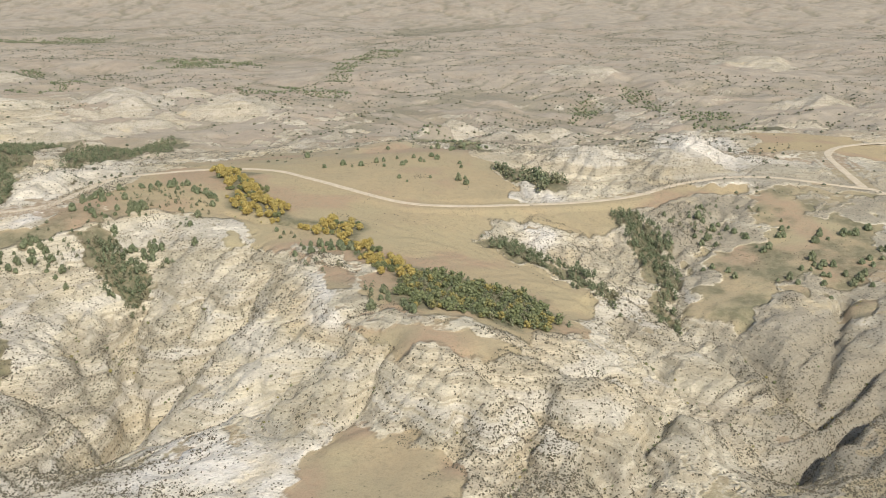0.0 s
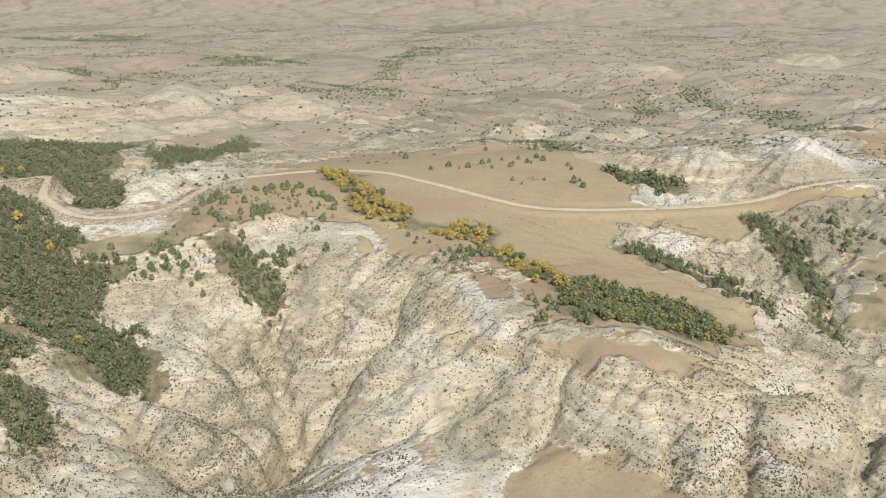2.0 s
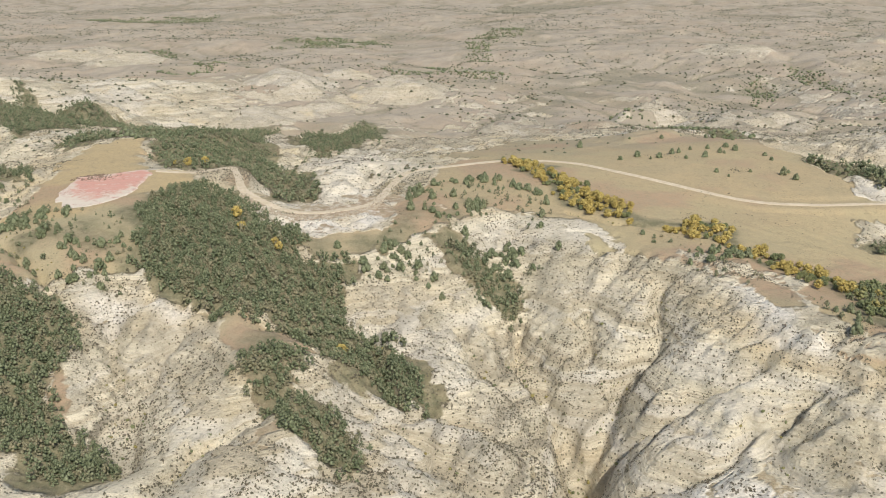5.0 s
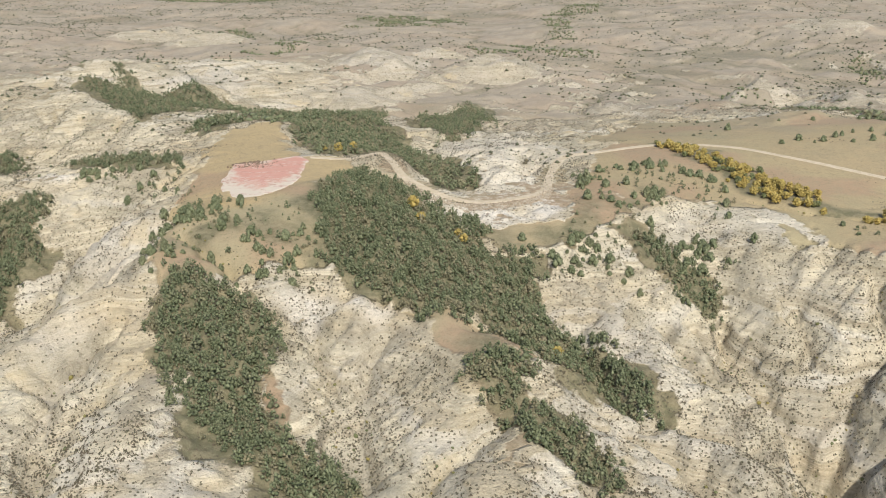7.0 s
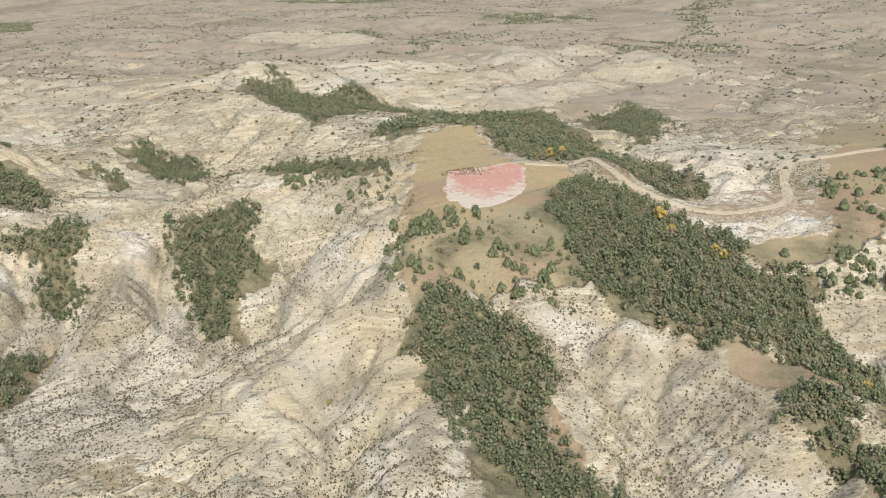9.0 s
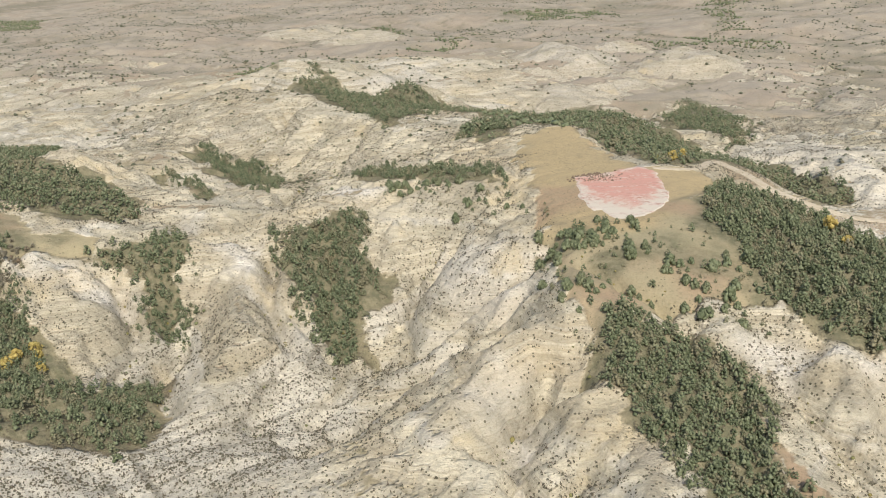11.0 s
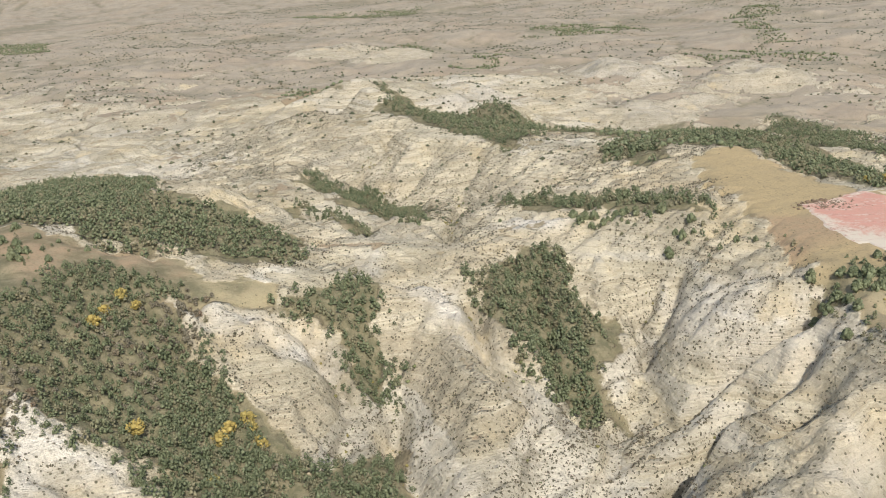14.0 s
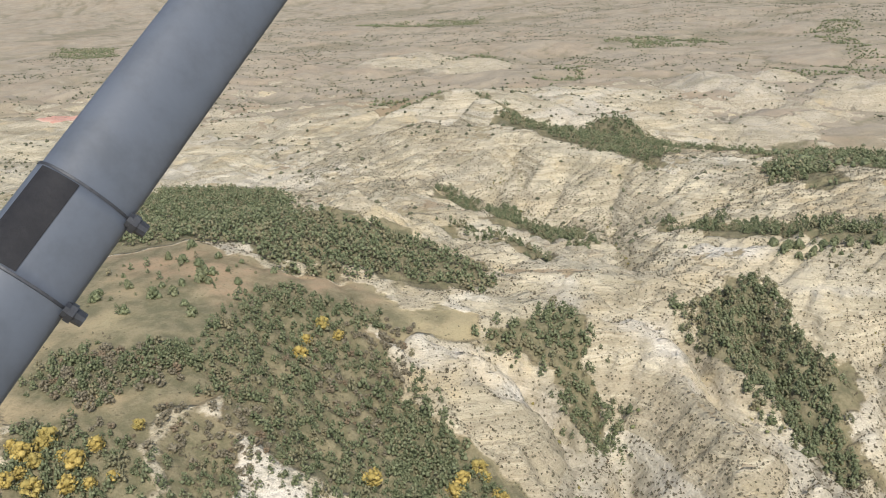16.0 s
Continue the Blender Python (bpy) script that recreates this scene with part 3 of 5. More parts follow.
GULLIES.append((10, 6, [(-471, 526), (-477, 506), (-486, 484), (-491, 465)]))
GULLIES.append((12, 6, [(-587, 463), (-580, 445), (-576, 428)]))
GULLIES.append((10, 5, [(-530, 514), (-524, 482), (-515, 462), (-507, 447)]))
GULLIES.append((12, 6, [(-584, 770), (-592, 727), (-585, 637), (-574, 571)]))
GULLIES.append((12, 6, [(-527, 703), (-547, 689), (-557, 650)]))
GULLIES.append((12, 6, [(-662, 839), (-648, 756), (-641, 692)]))
GULLIES.append((12, 6, [(-621, 784), (-633, 741), (-635, 661)]))
GULLIES.append((12, 6, [(-664, 814), (-670, 746), (-667, 666)]))
KNOLLS = [(-590, 989, 37, 23), (-454, 1358, 59, 17), (-441, 1122, 48, 14), (-999, 1846, 83, 18), (-851, 1762, 68, 22), (-707, 591, 28, 12), (4, 1177, 43, 26), (-61, 805, 34, 5), (109, 702, 39, 14), (188, 696, 44, 18), (551, 1359, 53, 21), (-388, 1444, 34, 13), (-271, 606, 33, 12), (698, 2081, 80, 21), (288, 1818, 67, 16), (-296, 1347, 48, 16), (112, 1044, 57, 15)]
OPEN_STANDS = {}
OPEN_STANDS["pad_foot"] = [(-417, 484), (-334, 473), (-328, 426), (-361, 413), (-396, 435)]
OPEN_STANDS["road_foot"] = [(-235, 494), (-228, 590), (-181, 617), (-143, 588), (-153, 504), (-184, 462), (-222, 452)]
OPEN_STANDS["red_hill"] = [(-150, 760), (-60, 800), (20, 790), (52, 690), (46, 632), (5, 612), (-60, 650), (-110, 690)]
OPEN_STANDS["east_knoll"] = [(149, 505), (214, 564), (279, 561), (226, 442), (166, 447)]
OPEN_STANDS["bench_front"] = [(-103, 533), (-51, 488), (-11, 384), (-32, 395), (-81, 477)]
OPEN_STANDS["west_hill"] = [(-779, 462), (-750, 488), (-710, 477), (-717, 428), (-735, 406)]
OPEN_STANDS["pad_west"] = [(-431, 522), (-390, 465), (-399, 404), (-415, 422)]
OPEN_STANDS["crest"] = [(-549, 595), (-451, 564), (-431, 514), (-480, 545), (-521, 573)]
OPEN_STANDS["gully_head"] = [(147, 584), (206, 622), (221, 564), (161, 538)]
OPEN_STANDS["strip_side"] = [(-268, 500), (-207, 511), (-221, 455), (-240, 466)]
OPEN_STANDS["left_bench"] = [(-228, 572), (-166, 624), (-126, 514), (-174, 510), (-207, 513)]
FAR_GROVES = []
FAR_GROVES.append([(-242, 1783), (-241, 2172), (-155, 2475), (-83, 2569), (-113, 2243), (-173, 1986), (-194, 1739)])
FAR_GROVES.append([(-360, 1672), (-273, 1702), (-156, 1664), (-154, 1544), (-252, 1562), (-328, 1568)])
FAR_GROVES.append([(213, 1549), (269, 1603), (217, 1387), (180, 1362)])
FAR_GROVES.append([(312, 1675), (367, 1603), (336, 1354), (299, 1414)])
FAR_GROVES.append([(348, 1351), (414, 1338), (387, 1056), (342, 999), (314, 1176)])
FAR_GROVES.append([(-47, 1200), (11, 1095), (46, 774), (26, 743), (-29, 1060)])
FAR_GROVES.append([(37, 695), (62, 679), (86, 636), (69, 628), (48, 660)])
FAR_GROVES.append([(-667, 2111), (-477, 2174), (-399, 2107), (-466, 2008), (-609, 1960)])
FAR_GROVES.append([(-950, 1406), (-892, 1432), (-760, 1099), (-824, 1133)])
FAR_GROVES.append([(-946, 1911), (-836, 2034), (-792, 1867), (-869, 1784)])
FAR_GROVES.append([(-721, 1543), (-696, 1728), (-636, 1807), (-652, 1553), (-672, 1408)])
FAR_GROVES.append([(-523, 949), (-479, 999), (-427, 955), (-405, 776), (-434, 674), (-470, 747), (-503, 824)])
FAR_GROVES.append([(-503, 726), (-478, 754), (-454, 676), (-471, 671), (-493, 689)])
FAR_GROVES.append([(-697, 1593), (-658, 1849), (-636, 1792), (-677, 1557), (-694, 1389)])
FAR_GROVES.append([(-603, 2146), (-453, 2210), (-448, 2095), (-580, 2009)])
FAR_GROVES.append([(-2053, 2370), (-1879, 2350), (-1699, 2076), (-1857, 2091)])
FAR_GROVES.append([(-1338, 2758), (-1165, 2875), (-1002, 2902), (-971, 2698), (-1195, 2584)])
LONE_GOLD = [(-366, 600), (-282, 475), (-240, 399), (-303, 487), (-625, 404), (-619, 409), (-612, 401), (-360, 616), (-620, 377), (-626, 399), (-685, 442), (-681, 448), (-675, 447), (-683, 430), (-621, 411), (-614, 402), (-732, 350), (-723, 346), (-712, 342), (-711, 355), (-705, 366), (-726, 338), (-703, 348), (-724, 354), (-647, 385), (-728, 348), (-725, 352), (-725, 342), (-713, 348), (-719, 338), (-718, 350), (-707, 344), (-375, 602), (-285, 480), (-308, 497)]
FAR_PAD = (-1300, 1237, 30, 45)

landform("back_hollow", [(-655, 720, 42), (-621, 727, 34), (-602, 717, 36), (-560, 690, 45)])
A = np.array(anchors)
keep = [0]
for i in range(1, len(A)):
    if np.min(np.hypot(A[keep, 0] - A[i, 0], A[keep, 1] - A[i, 1])) > 5:
        keep.append(i)
A = A[keep]
ROUNDING = 9.0   # metres over which crests and gully floors are rounded
dist = np.sqrt((A[:, None, 0] - A[None, :, 0]) ** 2 + (A[:, None, 1] - A[None, :, 1]) ** 2 + ROUNDING ** 2)
count = len(A)
M = np.zeros((count + 1, count + 1))
M[:count, :count] = -dist + np.eye(count) * 3.0
M[:count, count] = M[count, :count] = 1
WEIGHT = np.linalg.solve(M, np.append(A[:, 2], 0))


def base_height(x, y):
    flat_x, flat_y = np.ravel(x), np.ravel(y)
    z = np.full(flat_x.shape, WEIGHT[count])
    for s in range(0, len(flat_x), 20000):
        e = slice(s, s + 20000)
        z[e] -= np.sqrt((flat_x[e, None] - A[None, :, 0]) ** 2 + (flat_y[e, None] - A[None, :, 1]) ** 2 + ROUNDING ** 2) @ WEIGHT[:count]
    return z.reshape(np.shape(x))


def drained(z, cell):
    """Flow over a height grid: the order from the outlets up, each cell's receiver, and the area that drains through it."""
    import_heap = []
    rows, cols = z.shape
    flat = z.ravel()
    seen = np.zeros(rows * cols, bool).tolist()
    receiver = list(range(rows * cols))
    level = flat.tolist()
    order = []
    border = [i * cols for i in range(rows)] + [i * cols + cols - 1 for i in range(rows)] + list(range(cols)) + list(range((rows - 1) * cols, rows * cols))
    for c in border:
        if not seen[c]:
            seen[c] = True
            push(import_heap, (level[c], c))
    while import_heap:
        lv, c = pop(import_heap)
        order.append(c)
        r, q = divmod(c, cols)
        for dr, dq in ((0, 1), (0, -1), (1, 0), (-1, 0), (1, 1), (1, -1), (-1, 1), (-1, -1)):
            rr, qq = r + dr, q + dq
            if 0 <= rr < rows and 0 <= qq < cols:
                k = rr * cols + qq
                if not seen[k]:
                    seen[k] = True
                    receiver[k] = c
                    if level[k] < lv + 1e-3:
                        level[k] = lv + 1e-3
                    push(import_heap, (level[k], k))
    area = [cell * cell] * (rows * cols)
    for c in reversed(order):
        if receiver[c] != c:
            area[receiver[c]] += area[c]
    return order, receiver, np.array(area)


def push(heap, item):
    heap.append(item)
    i = len(heap) - 1
    while i:
        up = (i - 1) >> 1
        if heap[up] <= item:
            break
        heap[i] = heap[up]
        i = up
    heap[i] = item


def pop(heap):
    last = heap.pop()
    if not heap:
        return last
    top, i, size = heap[0], 0, len(heap)
    while True:
        k = 2 * i + 1
        if k >= size:
            break
        if k + 1 < size and heap[k + 1] < heap[k]:
            k += 1
        if heap[k] >= last:
            break
        heap[i] = heap[k]
        i = k
    heap[i] = last
    return top


def eroded(z, cell, strength, deepest, rounds):
    """Cuts dendritic gullies into a height grid by stream power."""
    start = z.copy()
    for _ in range(rounds):
        order, receiver, area = drained(z, cell)
        flat = z.ravel().tolist()
        f = (strength * np.sqrt(area) / cell).tolist()
        for c in order:
            r = receiver[c]
            if r != c and flat[c] > flat[r]:
                flat[c] = (flat[c] + f[c] * flat[r]) / (1 + f[c])
        z = np.maximum(np.array(flat).reshape(z.shape), start - deepest)
        mid = z[1:-1, 1:-1]
        z[1:-1, 1:-1] = mid * 0.92 + 0.02 * (z[2:, 1:-1] + z[:-2, 1:-1] + z[1:-1, 2:] + z[1:-1, :-2])
    return z, np.log10(area).reshape(z.shape)


class Grid:
    """Heights and drainage on a regular grid, read between its nodes."""
    def __init__(self, x0, x1, y0, y1, cell):
        self.x0, self.y0, self.cell = x0, y0, cell
        self.x, self.y = np.meshgrid(np.arange(x0, x1, cell), np.arange(y0, y1, cell))

    def read(self, field, x, y):
        c, r = (x - self.x0) / self.cell, (y - self.y0) / self.cell
        c, r = np.clip(c, 0, field.shape[1] - 1.001), np.clip(r, 0, field.shape[0] - 1.001)
        i, j = c.astype(int), r.astype(int)
        u, v = c - i, r - j
        return (field[j, i] * (1 - u) + field[j, i + 1] * u) * (1 - v) + (field[j + 1, i] * (1 - u) + field[j + 1, i + 1] * u) * v


road_line = curve(ROAD, 4.0)
branch_line = curve(BRANCH, 4.0)
for line in (road_line, branch_line):
    for _ in range(12):
        line[1:-1, 2] = 0.25 * line[:-2, 2] + 0.5 * line[1:-1, 2] + 0.25 * line[2:, 2]
PAD_LEVEL = 77.0


def graded(x, y, z, reach=1.0):
    """Levels the ground along the road and under the pad."""
    for line in (road_line, branch_line):
        lo, hi = line[:, :2].min(0) - 30, line[:, :2].max(0) + 30
        pick = (x > lo[0]) & (x < hi[0]) & (y > lo[1]) & (y < hi[1])
        px, py = x[pick], y[pick]
        d2 = np.full(px.shape, 1e9)
        lev = np.zeros(px.shape)
        for a in line:
            q = np.hypot(px - a[0], py - a[1])
            near = q < d2
            d2[near], lev[near] = q[near], a[2]
        f = 1 - smooth(5.0, 14.0 * reach, d2)
        z[pick] = z[pick] * (1 - f) + lev * f
    f = inside(PAD, x, y, 6.0)
    f = np.clip(f * 2, 0, 1)
    return z * (1 - f) + PAD_LEVEL * f


def carved(x, y, z, deeper=1.0):
    """Cuts the named gullies as V-shaped channels."""
    wx, wy = x + 7 * fbm(x, y, 18, 3), y + 7 * fbm(x + 60, y, 18, 3)
    for width, depth, line in GULLIES:
        p = np.array(line, float)
        lo, hi = p.min(0) - 2 * width - 14, p.max(0) + 2 * width + 14
        pick = (x > lo[0]) & (x < hi[0]) & (y > lo[1]) & (y < hi[1])
        px, py = wx[pick], wy[pick]
        d = np.full(px.shape, 1e9)
        for a, e in zip(p[:-1], p[1:]):
            v = e - a
            t = np.clip(((px - a[0]) * v[0] + (py - a[1]) * v[1]) / (v @ v), 0, 1)
            d = np.minimum(d, np.hypot(px - a[0] - t * v[0], py - a[1] - t * v[1]))
        z[pick] -= deeper * depth * (0.75 * np.clip(1 - d / (width * 1.9), 0, 1) ** 1.2 + 0.95 * np.clip(1 - d / (width * 0.42), 0, 1))
    return z


def heaped(x, y, z):
    """Raises the lone clay knolls and buttes: flat-topped, with uneven flanks."""
    for kx, ky, r, h in KNOLLS:
        pick = (abs(x - kx) < 2 * r) & (abs(y - ky) < 2 * r)
        px, py = x[pick], y[pick]
        d = np.hypot(px - kx + 0.7 * r * fbm(px, py, r * 0.9, 4), (py - ky) * 0.8 + 0.7 * r * fbm(px + 50, py, r * 0.9, 4)) / (1.3 * r)
        z[pick] += 0.8 * h * (1 - smooth(0.25, 1.0, d)) * (1 + 0.5 * fbm(px, py, r * 0.5, 3))
    return z


def knoll_mask(x, y):
    m = np.zeros(x.shape)
    for kx, ky, r, h in KNOLLS:
        pick = (abs(x - kx) < 2 * r) & (abs(y - ky) < 2 * r)
        px, py = x[pick], y[pick]
        d = np.hypot(px - kx, (py - ky) * 0.9) / (1.4 * r)
        m[pick] = np.maximum(m[pick], 1 - smooth(0.6, 1.0, d + 0.6 * fbm(px, py, r, 3)))
    return m


def eased_base(grid, cell):
    g = Grid(grid.x.min() - cell, grid.x.max() + 2 * cell, grid.y.min() - cell, grid.y.max() + 2 * cell, cell)
    return g.read(base_height(g.x, g.y), grid.x, grid.y)


near = Grid(-1010, 440, 180, 1010, 1.6)
meadow_near = sum(inside(p, near.x, near.y, 10) for p in MEADOWS.values()).clip(0, 1)
z = eased_base(near, 5.0)
rough = 1 - 0.85 * meadow_near
z = heaped(near.x, near.y, z)
ridged = 0.5 - np.abs(fbm(near.x + 9, near.y, 24, 4)) * 2
z = z + rough * (3.4 * fbm(near.x, near.y, 55, 5) + 1.3 * ridged + 0.7 * (0.5 - np.abs(fbm(near.x + 33, near.y, 11, 3)) * 2))
z = carved(near.x, near.y, z)
z = graded(near.x, near.y, z)
uncut = z.copy()
z, near_area = eroded(z, 1.6, 0.36, 4.6, 2)
z = z * (1 - 0.85 * meadow_near) + uncut * 0.85 * meadow_near
ledge = z / 4.3 + 0.8 * fbm(near.x, near.y, 50, 2)
z = z + rough * (0.62 * np.sin(ledge * 2 * np.pi) + 0.22 * np.sin(ledge * 4 * np.pi + 1.0))
near_z = graded(near.x, near.y, z)
mid = Grid(-1900, 1400, 640, 2700, 6.5)
z = heaped(mid.x, mid.y, eased_base(mid, 14.0))
open_land = smooth(680, 1000, mid.y)
calm = 1 - 0.55 * smooth(1250, 2000, mid.y)
z = z + open_land * (20 * fbm(mid.x, mid.y, 300, 3) + calm * 12 * (0.5 - np.abs(fbm(mid.x + 70, mid.y, 110, 5)) * 2))
mid_z, mid_area = eroded(z, 6.5, 0.16, 12.0, 3)
far = Grid(-3300, 3300, -1500, 5000, 18)
z = eased_base(far, 40.0)
z = z + smooth(600, 1100, far.y) * (20 * fbm(far.x, far.y, 300, 3) + 5 * (0.5 - np.abs(fbm(far.x + 70, far.y, 110, 4)) * 2)) + smooth(3300, 4900, far.y) * 105
far_z, far_area = eroded(z, 18, 0.06, 13.0, 3)


def blend_near(x, y):
    e = np.minimum.reduce([x + 1005, 435 - x, y - 185, 1005 - y])
    return smooth(0, 90, e)


def blend_mid(x, y):
    e = np.minimum.reduce([x + 1890, 1390 - x, y - 650, 2690 - y])
    return smooth(0, 150, e)


def layered(x, y, a, b, c):
    f, g = blend_near(x, y), blend_mid(x, y)
    v = far.read(c, x, y) * (1 - g) + mid.read(b, x, y) * g
    return near.read(a, x, y) * f + v * (1 - f)


def height(x, y):
    x, y = np.asarray(x, float), np.asarray(y, float)
    return layered(x, y, near_z, mid_z, far_z) + (1 - blend_near(x, y)) * 2.0 * fbm(x, y, 40, 3)


# ---- ground, one sheet to the horizon ----
def ground_sheet():
    ys = list(np.linspace(-1450, 190, 30)) + list(np.arange(196, 262, 4.0)) + list(np.arange(262, 720, 1.6))
    while ys[-1] < 4940:
        ys.append(ys[-1] + 2.1 * max(1, ys[-1] / 720) ** 1.75)
    ys = np.array(ys)
    u = np.arange(-411, 412) * 1.6
    side = 1.6 * np.cumsum(1.13 ** np.arange(1, 46))
    u = np.concatenate([u[0] - side[::-1], u, u[-1] + side])
    scale = np.maximum(1, ys / 800) ** 0.9
    core = np.clip(u, -658, 658)
    X = -262 + core[None, :] * scale[:, None] + (u - core)[None, :]
    X = np.clip(X, -6500, 6500) + 0 * ys[:, None]
    Y = np.repeat(ys[:, None], X.shape[1], 1)
    Z = height(X, Y)
    far_off = np.maximum(1, Y / 700) ** 1.6
    wx, wy = X + 20 * far_off * fbm(X / far_off, Y / far_off, 30, 5), Y + 20 * far_off * fbm(X / far_off + 77, Y / far_off, 30, 5)
    gy, gx = np.gradient(Z, axis=0) / np.gradient(Y, axis=0), np.gradient(Z, axis=1) / np.maximum(np.gradient(X, axis=1), 0.01)
    slope = np.hypot(gx, gy)
    area = layered(X, Y, near_area, mid_area - 0.7, far_area - 1.5)
    knoll = knoll_mask(X, Y)
    broken = smooth(-0.2, 0.12, fbm(X + 210, Y, 26, 4))
    meadow = sum(inside(p, wx, wy, 5) * (broken if k in ("eastbrush", "padfoot", "padsouth", "westlow", "roadcut", "westbench") else 1.0) for k, p in MEADOWS.items()).clip(0, 1)
    gold = inside(MEADOWS["pad_bench"], wx, wy, 8) + 0.75 * inside(MEADOWS["eastfield"], wx, wy, 8) + 0.35 * inside(MEADOWS["meadow"], wx, wy, 12)
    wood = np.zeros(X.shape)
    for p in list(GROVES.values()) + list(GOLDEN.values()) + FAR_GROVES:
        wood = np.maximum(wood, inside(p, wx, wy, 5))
    pale = sum(inside(p, wx, wy, 7) * (0.45 if k in ("padspur", "crestl", "behind_road", "west_face", "dome", "far_bluff") else 0.9) for k, p in PALE_CLAY.items()).clip(0, 1)
    patch = fbm(X, Y, 120, 5)
    plain = smooth(680, 1150, Y + 260 * patch - 330 * smooth(-420, -560, X))
    bare = smooth(0.24, 0.42, slope + 0.30 * patch) * (1 - 0.75 * smooth(1250, 1900, Y))
    grass = np.maximum(meadow, plain * (1 - 0.9 * bare)) * (1 - 0.7 * knoll * (1 - meadow))
    flat = (1 - smooth(0.12, 0.3, slope)) * smooth(-0.05, 0.2, fbm(X + 500, Y, 45, 4)) * 0.55
    grass = np.maximum(np.maximum(grass, flat), wood * 0.9)
    grass = np.maximum(grass, 0.8 * (1 - smooth(190, 262, Y + 25 * patch)))
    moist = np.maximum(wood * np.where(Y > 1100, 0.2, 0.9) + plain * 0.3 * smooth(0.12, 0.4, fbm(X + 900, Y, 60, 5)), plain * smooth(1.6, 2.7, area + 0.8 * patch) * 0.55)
    sagey = sum(inside(MEADOWS[k], wx, wy, 10) for k in ("east", "eastbrush", "westlow", "padfoot", "westhill", "padsouth", "roadcut")).clip(0, 1)
    moist = np.maximum(moist, sagey * smooth(-0.3, 0.3, fbm(X, Y, 14, 4)) * 0.8)
    wash = smooth(1.4, 3.0, area) * (1 - meadow)
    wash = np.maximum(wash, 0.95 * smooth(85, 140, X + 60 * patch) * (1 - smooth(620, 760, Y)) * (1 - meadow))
    rust = smooth(0.05, 0.3, fbm(X - 300, Y + 90, 60, 3)) * (0.65 - 0.45 * plain) * (1 - 0.8 * knoll)
    pale = np.maximum(pale, np.maximum(plain * bare * 0.2, 0.15 * knoll) * smooth(-0.25, 0.25, fbm(X, Y + 70, 40, 3)))
    nr, nc = X.shape
    mesh = bpy.data.meshes.new("ground")
    co = np.stack([X, Y, Z], -1).reshape(-1, 3)
    idx = np.arange(nr * nc).reshape(nr, nc)
    quads = np.stack([idx[:-1, :-1], idx[:-1, 1:], idx[1:, 1:], idx[1:, :-1]], -1).reshape(-1)
    mesh.vertices.add(len(co))
    mesh.vertices.foreach_set("co", co.ravel())
    mesh.loops.add(len(quads))
    mesh.loops.foreach_set("vertex_index", quads)
    mesh.polygons.add(len(quads) // 4)
    mesh.polygons.foreach_set("loop_start", np.arange(0, len(quads), 4))
    mesh.update()
    mesh.polygons.foreach_set("use_smooth", np.ones(len(quads) // 4, bool))
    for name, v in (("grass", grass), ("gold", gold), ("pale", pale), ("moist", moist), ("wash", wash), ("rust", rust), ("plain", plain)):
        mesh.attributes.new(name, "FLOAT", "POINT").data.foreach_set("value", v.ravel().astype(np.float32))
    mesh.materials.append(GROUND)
    return tagged(new("ground", mesh), "eroded cream clay badlands and dry straw-coloured prairie grass", "ground", kind="structure")


ground = ground_sheet()


def mesh_of(name, verts, faces, mat, tint=None):
    me = bpy.data.meshes.new(name)
    if isinstance(faces, np.ndarray):
        me.vertices.add(len(verts))
        me.vertices.foreach_set("co", np.asarray(verts, np.float32).ravel())
        me.loops.add(faces.size)
        me.loops.foreach_set("vertex_index", faces.ravel().astype(np.int32))
        me.polygons.add(len(faces))
        me.polygons.foreach_set("loop_start", np.arange(0, faces.size, faces.shape[1]))
        me.update()
        me.validate()
    else:
        me.from_pydata([tuple(v) for v in verts], [], faces)
    if tint is not None:
        me.attributes.new("tint", "FLOAT", "POINT").data.foreach_set("value", np.asarray(tint, np.float32))
    me.materials.append(mat)
    return me


def ribbon(name, line, width, lift, mat, label):
    d = np.gradient(line[:, :2], axis=0)
    d /= np.linalg.norm(d, axis=1)[:, None]
    nrm = np.stack([-d[:, 1], d[:, 0]], 1)
    verts, faces = [], []
    prof = [(-1.0, -0.35), (-0.86, 0.0), (-0.45, 0.02), (0, 0.10), (0.45, 0.02), (0.86, 0.0), (1.0, -0.35)]
    wob = 1 + 0.25 * fbm(line[:, 0], line[:, 1], 18, 3)
    for i, p in enumerate(line):
        for s, dz in prof:
            q = p[:2] + nrm[i] * s * width / 2 * wob[i]
            verts.append((q[0], q[1], p[2] + lift + dz))
    k = len(prof)
    for i in range(len(line) - 1):
        for j in range(k - 1):
            faces.append((i * k + j, i * k + j + 1, (i + 1) * k + j + 1, (i + 1) * k + j))
    ob = new(name, mesh_of(name, verts, faces, mat))
    return tagged(ob, label, "road", kind="structure")


ribbon("road", road_line, 5.4, 0.18, GRAVEL, "pale tan gravel road winding along the grassy bench")
ribbon("road", branch_line, 6.0, 0.24, GRAVEL, "pale tan gravel side track over the hill")


